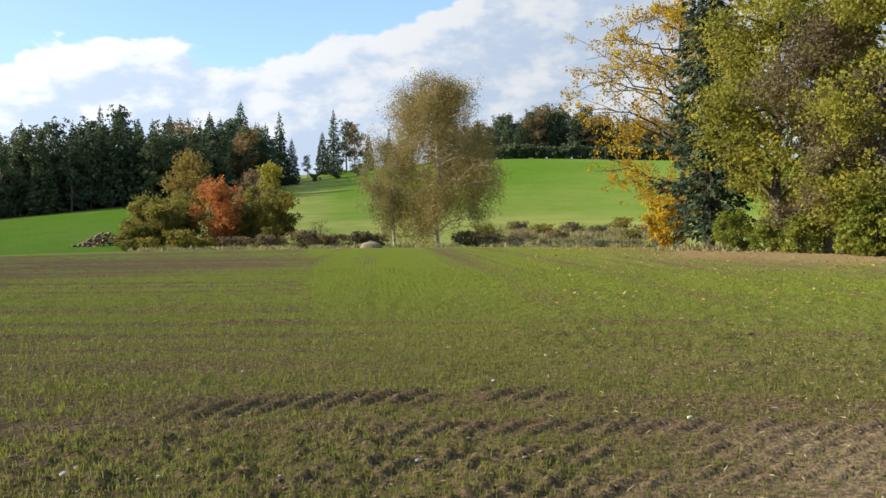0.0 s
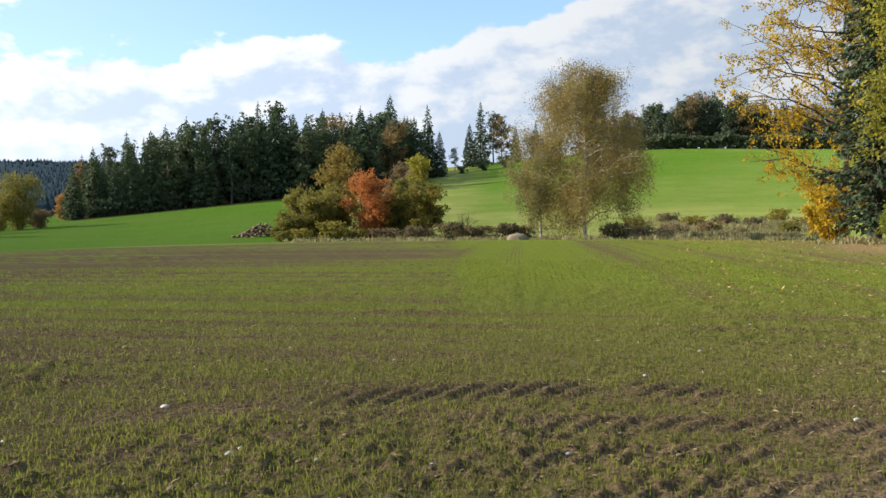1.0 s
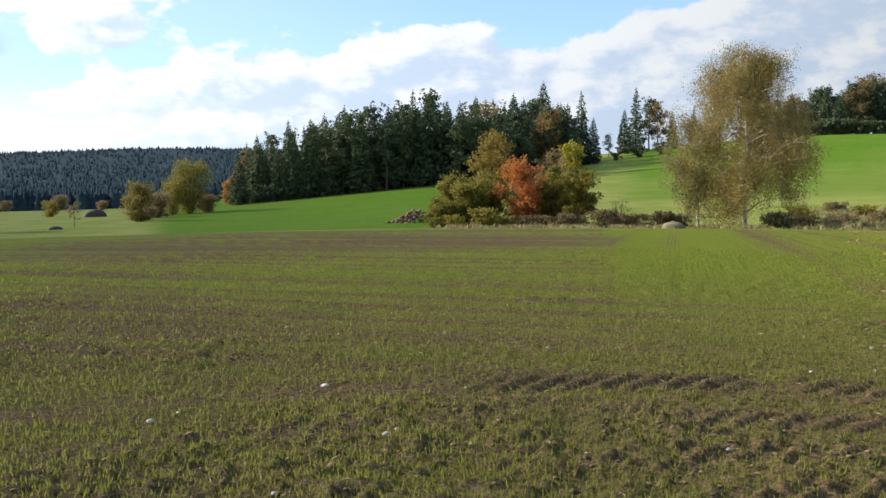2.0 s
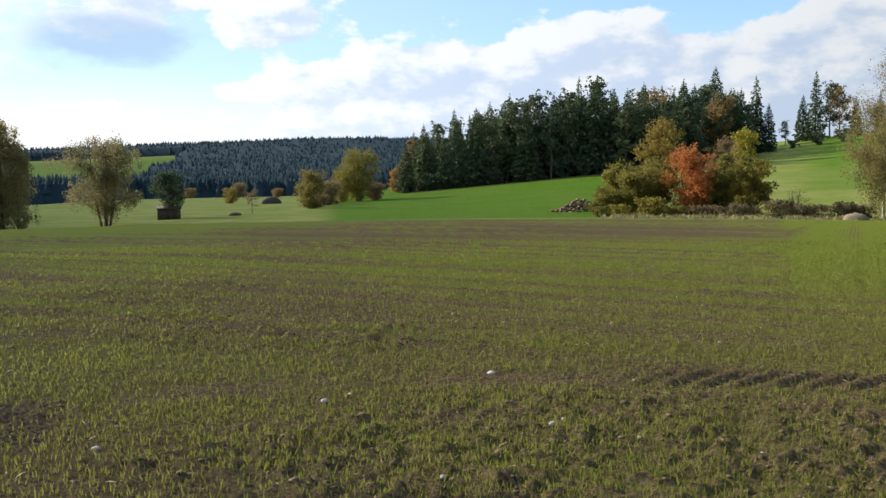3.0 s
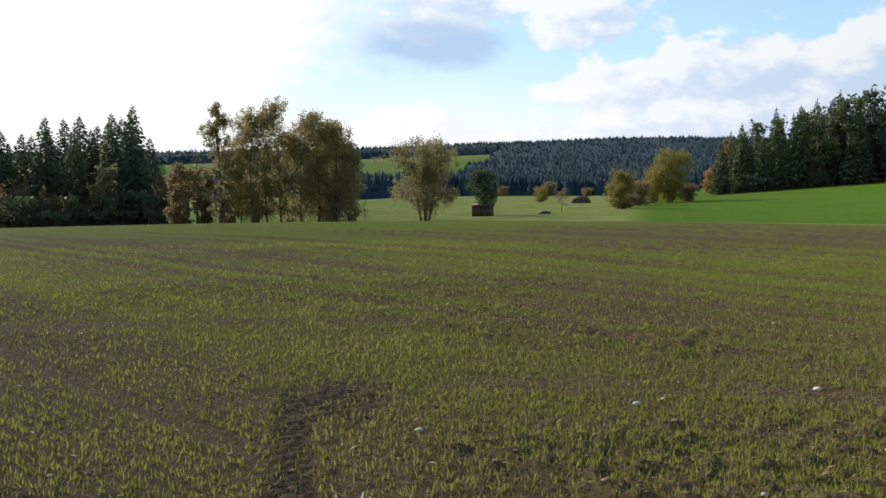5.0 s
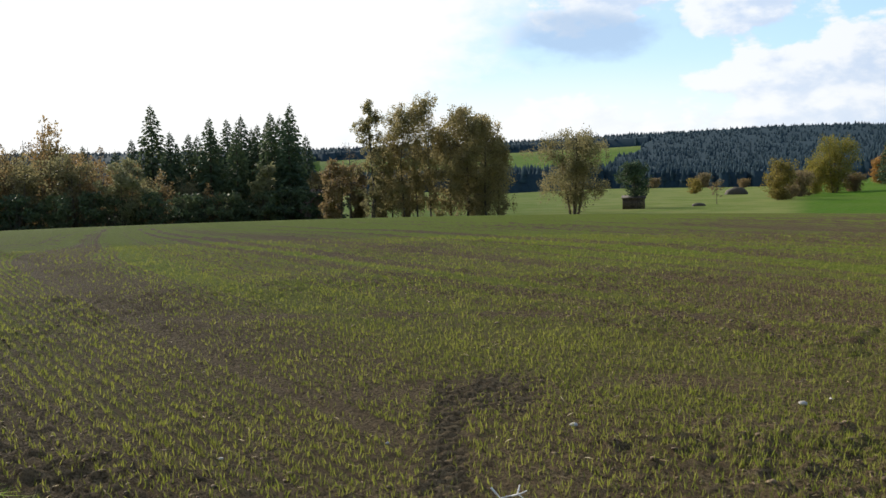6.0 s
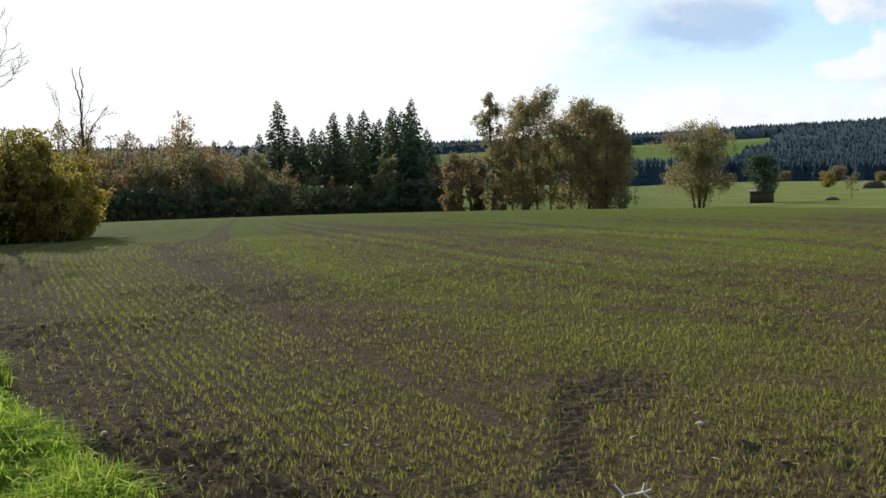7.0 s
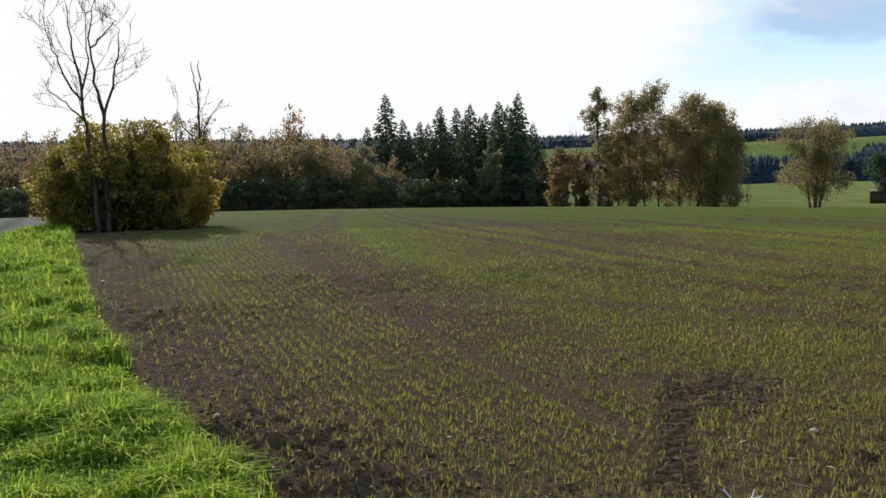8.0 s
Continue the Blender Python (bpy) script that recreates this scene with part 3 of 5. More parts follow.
def broadleaf(name, label, height, width, leaf, bark, base=0.15, stems=1, limbs=16, count=9000, leaf_size=0.22, clump=0.55,
              weep=0.0, shape=0.5, fill=1.0, trunk=None, twigs=3, lean=0.0, rag=0.0, fine=True, category="tree", group=""):
    """A broad-leaved tree or shrub: stems, limbs and twigs with leaves in loose clumps at their ends.
    base: height at which the crown starts; shape: height of the widest part; weep: how far leaf strands hang."""
    root = thing(name, label, category, group)
    wood, ends = [], []
    tr = trunk or height * 0.016
    for s in range(stems):
        a0 = 2 * math.pi * s / stems + rng.uniform(0, 1)
        spread = 0 if stems == 1 else width * 0.20
        foot = np.array([math.cos(a0) * spread * 0.25, math.sin(a0) * spread * 0.25, -0.15])
        tip = np.array([math.cos(a0) * spread * 1.1 + lean, math.sin(a0) * spread * 1.1, height * rng.uniform(0.86 - rag, 0.97)])
        stem = bend(foot, tip, 0.0, 9, height * 0.012)
        wood.append(tube(stem, np.linspace(tr, tr * 0.12, 9), 7) if fine else tube(stem[::2], np.linspace(tr, tr * 0.12, 5), 5))
        for k in range(max(3, limbs // stems)):
            f = base + (0.97 - base) * ((k + rng.uniform(0.1, 0.9)) / max(3, limbs // stems))
            start = np.array([np.interp(f * 8, np.arange(9), stem[:, q]) for q in range(3)])
            a = rng.uniform(0, 2 * math.pi)
            rel = (f - base) / (1 - base)
            prof = np.interp(rel, [0, shape * 0.5, shape, 0.5 + shape * 0.5, 1.0], [0.62, 0.92, 1.0, 0.80, 0.28])
            reach = width * 0.5 * prof * rng.uniform(0.62 - rag, 1.12 + 0.6 * rag) * (0.72 if stems > 1 else 1)
            end = start + np.array([math.cos(a) * reach, math.sin(a) * reach, reach * rng.uniform(0.15, 0.65) * (1.1 - rel)])
            limb = bend(start, end, reach * 0.08, 6, reach * 0.05)
            thick = tr * 0.42 * (1 - 0.6 * rel)
            wood.append(tube(limb, np.linspace(thick, tr * 0.05, 6), 5) if fine else tube(limb[[0, 3, 5]], np.linspace(thick, tr * 0.05, 3), 3))
            for q in range(twigs):
                g = rng.uniform(0.3, 0.95)
                s0 = np.array([np.interp(g * 5, np.arange(6), limb[:, w]) for w in range(3)])
                dv = unit(rng.normal(size=3) + (end - start) / max(reach, 0.1) * 0.8 + np.array([0, 0, 0.25]))
                s1 = s0 + dv * reach * rng.uniform(0.22, 0.5)
                wood.append(tube(bend(s0, s1, 0, 4, reach * 0.03), np.linspace(tr * 0.10, tr * 0.02, 4), 4) if fine else tube(np.array([s0, s1]), [tr * 0.10, tr * 0.03], 3))
                for hop in (0.45, 0.8, 1.0):
                    ends.append(s0 + (s1 - s0) * hop)
            for hop in (0.55, 0.8, 1.0):
                ends.append(start + (end - start) * hop)
        ends.append(tip)
    ends = np.array(ends)
    weights = rng.uniform(0.25, 1.0, len(ends)) ** 1.5
    total = int(count * fill)
    tufts = max(30, total // (26 if weep else 13))
    seat = ends[rng.choice(len(ends), tufts, p=weights / weights.sum())] + ball(tufts) * np.array([clump, clump, clump * 0.8]) * 1.45
    pick = rng.integers(0, tufts, total)
    along = None
    if weep:
        length = weep * height * rng.uniform(0.25, 1.0, tufts) ** 1.4
        sway = rng.normal(size=(tufts, 3)) * np.array([0.12, 0.12, 0.0])
        u = rng.uniform(0, 1, total)[:, None]
        pts = seat[pick] + ball(total) * clump * 0.55 + u * (sway[pick] * length[pick][:, None] - np.array([0, 0, 1.0]) * length[pick][:, None])
        along = np.tile([0, 0, -1.0], (total, 1))
    else:
        pts = seat[pick] + ball(total) * np.array([clump, clump, clump * 0.8]) * 0.70
    pts[:, 2] = np.maximum(pts[:, 2], 0.08 + rng.uniform(0, 0.5, len(pts)))
    pts = pts[pts[:, 2] < height * 1.03]
    if along is not None:
        along = along[:len(pts)]
    put_part("trunk", raw_mesh("trunk", *joined(wood)), bark, root)
    put_part("crown", raw_mesh("crown", *leaves(pts, leaf_size, along, 0.6, 0.8)), leaf, root)
    return root


def spruce(name, label, height, width, leaf=None, whorls=26, arms=9, sprays=7, size=0.6, bare=0.06, ragged=0.3, boughs=False, group=""):
    """A conifer: a straight stem with whorls of drooping boughs made of flat needle sprays."""
    root = thing(name, label, "tree", group)
    stem = np.array([[0, 0, -0.2], [0, 0, height * 0.35], [0, 0, height * 0.7], [0, 0, height]])
    wood = [tube(stem, [height * 0.014, height * 0.011, height * 0.006, 0.01], 7)]
    pts, dirs, sizes = [], [], []
    total = whorls * arms
    for k in range(total):
        # boughs spiral up the stem without gaps, closer together towards the tip
        g = bare + (0.985 - bare) * (1 - (1 - (k + rng.uniform(0, 1)) / total) ** 0.85)
        a = k * 2.39996 + rng.normal() * 0.3
        taper = (1 - g) ** 0.66 * (1 - 0.45 * max(0.0, 0.2 - g) / 0.2)
        reach = (width * 0.5 * taper + 0.10) * (1 + ragged * rng.uniform(-0.9, 0.35))
        out = np.array([math.cos(a), math.sin(a), 0])
        p0 = np.array([0, 0, height * g + 0.04 * reach])
        p1 = p0 + out * reach + np.array([0, 0, -reach * (0.36 - 0.5 * max(0.0, g - 0.6)) * rng.uniform(0.6, 1.3)])
        if boughs and reach > 0.8:
            wood.append(tube(np.array([p0, (p0 + p1) / 2 - [0, 0, 0.06 * reach], p1]), [0.035 * reach / 2 + 0.01, 0.02, 0.006], 3))
        n = max(3, int(sprays * (0.35 + 0.65 * reach / (width * 0.5))))
        t = np.sqrt(rng.uniform(0.01, 1, n))[:, None]
        p = p0 + (p1 - p0) * t - np.array([0, 0, 1.0]) * 0.08 * reach * 4 * t * (1 - t)
        side = np.array([-out[1], out[0], 0]) * rng.choice([-1, 0, 1], n)[:, None]
        pts.append(p - out * size * 0.25)
        sizes.append(np.full((n, 1), size * min(1.0, 0.34 + 2.2 * reach / width)))
        dirs.append(out * 0.75 + side * 0.75 + np.array([0, 0, -1.0]) * rng.uniform(0.1, 1.1, (n, 1)))
    pts.append(np.array([[0, 0, height - 0.1 - 0.25 * q] for q in range(4)]))
    dirs.append(np.array([[0.15, 0, 1], [-0.2, 0.2, 1], [0, -0.3, 1], [0.3, 0.3, 1.0]]))
    sizes.append(np.full((4, 1), size * 0.42))
    pts, dirs, sizes = np.concatenate(pts), np.concatenate(dirs), np.concatenate(sizes)
    put_part("trunk", raw_mesh("trunk", *joined(wood)), DARK_BARK, root)
    put_part("crown", raw_mesh("crown", *leaves(pts, sizes, dirs, 0.55, 0.22, np.tile([0, 0, 1.0], (len(pts), 1)) if boughs else None)), leaf or SPRUCE_LEAF, root)
    return root


def pine(name, label, height, width, group=""):
    """A pine with a bare stem and a flat, clumped crown."""
    return broadleaf(name, label, height, width, PINE_LEAF, BARK, base=0.20, limbs=18, count=2000, leaf_size=0.62, clump=1.0, shape=0.55, twigs=2, group=group, fine=False)


def stand(ob, az, r, turn=0.0, scale=1.0, tall=1.0, sink=0.05):
    p = at(az, r)
    ob.matrix_basis = Matrix.LocRotScale((p.x, p.y, p.z - sink), Euler((0, 0, radians(turn))), (scale, scale, scale * tall))
    return ob


def again(ob, az, r, turn=0.0, scale=1.0, tall=1.0, sink=0.05, label=""):
    """One more tree of the same kind elsewhere."""
    keep = ob.scale.copy()
    ob.scale = (1, 1, 1)
    c = copy_thing(ob, Matrix.Identity(4))
    ob.scale = keep
    stand(c, az, r, turn, scale, tall, sink)
    return tagged(c, label)

# ---- the trees, wood by wood ----
def single_trees():
    # silver birch with its second stem, at the far edge of the field
    b = broadleaf("birch_tree", "large silver birch with thinning olive-gold autumn leaves", 16.2, 12.4, BIRCH_LEAF, BIRCH_BARK, base=0.07, limbs=84,
                  count=145000, leaf_size=0.12, clump=0.82, weep=0.15, shape=0.26, rag=0.05, twigs=4, trunk=0.19)
    stand(b, 0.3, 86)
    b2 = broadleaf("birch_tree", "slender silver birch with a white speckled trunk", 10.4, 6.6, BIRCH_LEAF, BIRCH_BARK, base=0.24, limbs=18,
                   count=18000, leaf_size=0.14, clump=0.7, weep=0.2, shape=0.4, trunk=0.13)
    stand(b2, 2.9, 85)
    # thicket
    t = broadleaf("shrub", "broad olive-green hazel thicket at the field edge", 5.3, 6.4, OLIVE_LEAF, BARK, base=0.02, stems=7, limbs=42, count=11000, leaf_size=0.26, clump=0.5, shape=0.4, rag=0.2, category="shrub")
    stand(t, 16.7, 92)
    again(t, 17.6, 90, 80, 0.78, 0.7)
    again(t, 15.2, 95, 150, 0.95, 0.9)
    again(t, 16.0, 97, 250, 1.0, 1.05)
    t2 = broadleaf("cherry_tree", "small cherry tree in orange-red autumn leaf", 6.9, 5.0, RED_LEAF, BARK, base=0.04, stems=3, limbs=34, count=14000, leaf_size=0.18, clump=0.55, shape=0.38)
    stand(t2, 13.2, 91)
    t3 = broadleaf("shrub", "olive-green round-headed shrub with dense leaves", 5.2, 4.4, OLIVE_LEAF, DARK_BARK, base=0.06, stems=4, limbs=28, count=9500, leaf_size=0.22, clump=0.42, shape=0.5, category="shrub")
    stand(t3, 9.9, 90)
    again(t3, 11.4, 92, 70, 0.95, 0.9)
    again(t3, 10.7, 96, 170, 1.1, 1.05)
    again(t3, 12.6, 96, 20, 0.95, 0.8)
    t4 = broadleaf("aspen_tree", "aspen in amber leaf behind the thicket", 10.2, 5.4, AMBER_LEAF, BARK, base=0.15, limbs=26, count=11000, leaf_size=0.22, clump=0.7, shape=0.4)
    stand(t4, 14.9, 104)
    t5 = broadleaf("tree", "half-bare tree with withered brown leaves", 8.6, 4.2, BROWN_LEAF, BARK, base=0.2, limbs=24, count=4500, leaf_size=0.22, clump=0.5)
    stand(t5, 11.1, 100)
    t6 = broadleaf("tree", "yellow-green ash tree behind the thicket", 9.5, 4.4, YELLOW_LEAF, BARK, base=0.2, limbs=20, count=6000, leaf_size=0.28, clump=0.55)
    stand(t6, 10.1, 118)
    t7 = broadleaf("shrub", "leafless grey-brown shrub on the field bank", 2.9, 2.6, BROWN_LEAF, BARK, base=0.05, stems=6, limbs=30, count=500, leaf_size=0.1, category="shrub")
    stand(t7, 7.5, 94)
    # low scrub along the bank
    pale = broadleaf("shrub", "pale withered scrub on the bank", 1.3, 4.4, BROWN_LEAF, BARK, base=0.02, stems=7, limbs=26, count=1900, leaf_size=0.2, clump=0.4, rag=0.3, category="shrub", group="scrub on the bank", fine=False)
    stand(pale, -6.8, 106)
    low = broadleaf("shrub", "low grey-green bramble scrub along the field edge", 1.7, 3.6, OLIVE_LEAF, DARK_BARK, base=0.02, stems=6, limbs=24, count=2200, leaf_size=0.2, clump=0.35, category="shrub", group="scrub on the bank", fine=False)
    stand(low, 15.4, 86)
    dark = broadleaf("shrub", "dark leafless bramble scrub on the bank", 1.6, 4.2, BROWN_LEAF, DARK_BARK, base=0.02, stems=7, limbs=30, count=2000, leaf_size=0.2, clump=0.4, category="shrub", group="scrub on the bank", fine=False)
    stand(dark, 8.3, 88)
    for az, r, s, src in ((14.0, 87, .8, low), (12.3, 87, .9, dark), (10.6, 86, .8, dark), (6.6, 88, 1.0, dark), (5.0, 89, .9, dark), (3.9, 90, .8, dark), (-1.6, 89, .9, dark), (-3.0, 90, .9, dark),
                          (-5.0, 104, 1.0, pale), (-6.0, 118, 1.0, low), (-7.6, 124, 1.0, pale), (-9.2, 118, .9, pale), (-10.6, 126, 1.0, low), (-12.0, 121, .9, pale), (-4.2, 96, .9, pale), (-8.6, 100, .8, pale), (-11.2, 104, .8, low), (-2.6, 108, 1.0, low), (-4.4, 126, 1.0, pale), (17.2, 86, .7, low), (18.3, 86, .55, low)):
        again(src, az, r, rng.uniform(0, 360), s, rng.uniform(0.75, 1.05))
    # valley trees
    m = broadleaf("birch_tree", "multi-stemmed birch with sparse yellow leaves", 10.4, 9.6, GROVE_LEAF, DARK_BARK, base=0.14, stems=4, limbs=44, count=24000, leaf_size=0.18, clump=0.8, weep=0.14, fine=False)
    stand(m, 47.1, 112)
    y = broadleaf("tree", "yellow-leaved tree in a meadow hedge", 6.3, 4.6, AMBER_LEAF, BARK, base=0.04, stems=3, limbs=24, count=8000, leaf_size=0.24, clump=0.8, fine=False)
    stand(y, 35.5, 150)
    g = broadleaf("tree", "rounded green-gold willow in a meadow hedge", 10.6, 7.0, OLIVE_LEAF, BARK, base=0.04, stems=3, limbs=30, count=12000, leaf_size=0.27, clump=1.1, fine=False)
    stand(g, 32.6, 188)
    again(g, 33.6, 186, 50, 0.62)
    br = broadleaf("shrub", "brown leafless hedge shrub in the meadow", 4.2, 5.4, BROWN_LEAF, BARK, base=0.02, stems=5, limbs=30, count=6000, leaf_size=0.25, clump=0.85, category="shrub", fine=False)
    stand(br, 34.4, 170)
    again(br, 31.6, 190, 40, 0.8)
    again(br, 35.0, 158, 90, 0.5)
    o = broadleaf("tree", "small orange-leaved tree below the wood", 6.6, 3.4, RUST_LEAF, BARK, base=0.04, limbs=20, count=5200, leaf_size=0.28, clump=0.7, fine=False)
    stand(o, 30.3, 235)
    s = broadleaf("shrub", "round yellowish shrub standing in the meadow", 3.4, 3.4, AMBER_LEAF, BARK, base=0.02, stems=4, limbs=22, count=3600, leaf_size=0.24, clump=0.6, category="shrub", fine=False)
    stand(s, 40.1, 218)
    again(br, 39.6, 285, 10, 1.0)
    again(br, 42.4, 285, 120, 0.7)
    again(br, 37.4, 270, 70, 0.6)
    lone = broadleaf("young_tree", "young slender tree with few leaves in the meadow", 3.6, 2.0, BROWN_LEAF, BARK, base=0.35, limbs=14, count=700, leaf_size=0.16, clump=0.3, fine=False)
    stand(lone, 38.9, 138)
    # dark bushy pine over the shed
    p = broadleaf("pine_tree", "dark bushy pine beside a board shed", 6.4, 5.0, SPRUCE_LEAF, DARK_BARK, base=0.25, limbs=26, count=6500, leaf_size=0.24, clump=0.5, shape=0.3, twigs=2, fine=False)
    stand(p, 43.6, 130.6)


def birch_grove():
    a = broadleaf("birch_tree", "tall birch in a grove with olive-brown leaves", 15.2, 5.4, GROVE_LEAF, DARK_BARK, base=0.05, limbs=36, count=12500, leaf_size=0.21, clump=0.75, weep=0.12, rag=0.05, group="birch grove", trunk=0.15, fine=False)
    stand(a, 53.4, 104)
    b = broadleaf("birch_tree", "tall slim birch in a grove with golden-brown leaves", 15.0, 4.2, GROVE_LEAF, DARK_BARK, base=0.10, limbs=32, count=9000, leaf_size=0.21, clump=0.65, weep=0.12, rag=0.05, group="birch grove", trunk=0.12, fine=False)
    stand(b, 55.6, 106)
    for az, r, t, s, src in ((52.3, 103, 100, .88, a), (54.4, 107, 200, .95, a), (56.4, 105, 30, .92, b), (57.2, 104, 60, .9, b), (57.9, 106, 120, .85, b), (52.9, 108, 250, .96, a), (51.6, 105, 290, .72, a)):
        again(src, az, r, t, s)
    p = broadleaf("poplar_tree", "narrow grey-green poplar beside the birch grove", 14.9, 3.7, GROVE_LEAF, DARK_BARK, base=0.05, limbs=52, count=10500, leaf_size=0.20, clump=0.5, weep=0.05, shape=0.25, rag=0.05, fine=False)
    stand(p, 59.1, 104)
    d = broadleaf("tree", "dark rounded tree with withered reddish leaves", 7.2, 4.4, BROWN_LEAF, DARK_BARK, base=0.06, stems=3, limbs=24, count=6500, leaf_size=0.26, clump=0.45, fine=False)
    stand(d, 61.1, 106)
    for az, r, k in ((61.7, 121, 1.0), (60.2, 113, 0.95), (58.4, 110, 0.7), (57.0, 112, 0.6)):
        again(d, az, r, rng.uniform(0, 360), k)
    bare = broadleaf("tree", "leafless pale-twigged tree beside a poplar", 9.6, 4.0, BROWN_LEAF, BARK, base=0.2, limbs=26, count=300, leaf_size=0.12, fine=False)
    stand(bare, 60.4, 112)


def right_grove():
    s = spruce("spruce_tree", "tall dark spruce with drooping boughs at the wood edge", 23.0, 6.2, whorls=56, arms=12, sprays=30, size=0.34, bare=0.05, ragged=0.4, boughs=True)
    stand(s, -15.6, 56)
    again(s, -23.0, 72, 90, 1.05)
    g = broadleaf("maple_tree", "golden maple with sparse leaves and bare twigs", 18.5, 15.5, GOLD_LEAF, BARK, base=0.10, limbs=60, count=24000, leaf_size=0.18, clump=0.5, shape=0.55, twigs=5)
    stand(g, -13.9, 66)
    y = broadleaf("ash_tree", "tall ash with yellow-green autumn leaves", 17.5, 8.5, YELLOW_LEAF, BARK, base=0.06, limbs=60, count=38000, leaf_size=0.20, clump=0.7, shape=0.5, twigs=4)
    stand(y, -19.4, 51)
    again(y, -24.6, 45, 140, 0.92)
    v = broadleaf("tree", "green-leaved lime tree among yellow ashes", 15.0, 7.5, GREEN_LEAF, BARK, base=0.1, limbs=40, count=20000, leaf_size=0.22, clump=0.6)
    stand(v, -22.0, 60)
    n = broadleaf("tree", "half-bare oak with rust-brown leaves", 11.0, 7.0, BROWN_LEAF, BARK, base=0.08, limbs=44, count=15000, leaf_size=0.18, clump=0.55)
    stand(n, -21.9, 46)
    e = broadleaf("shrub", "yellow-leaved shrub at the foot of the spruce", 3.2, 3.4, GOLD_LEAF, BARK, base=0.03, stems=4, limbs=20, count=2600, leaf_size=0.24, clump=0.4, category="shrub")
    stand(e, -13.4, 60)
    k = broadleaf("shrub", "green elder shrub at the edge of the wood", 3.4, 4.0, GREEN_LEAF, BARK, base=0.03, stems=5, limbs=26, count=6000, leaf_size=0.22, clump=0.42, category="shrub", group="shrubs at the wood edge")
    stand(k, -17.0, 51, 0, 0.6)
    for az, r, sc in ((-18.8, 48, .5), (-20.6, 46, .55), (-24.4, 43, .8), (-26.6, 43, .9)):
        again(k, az, r, rng.uniform(0, 360), sc)


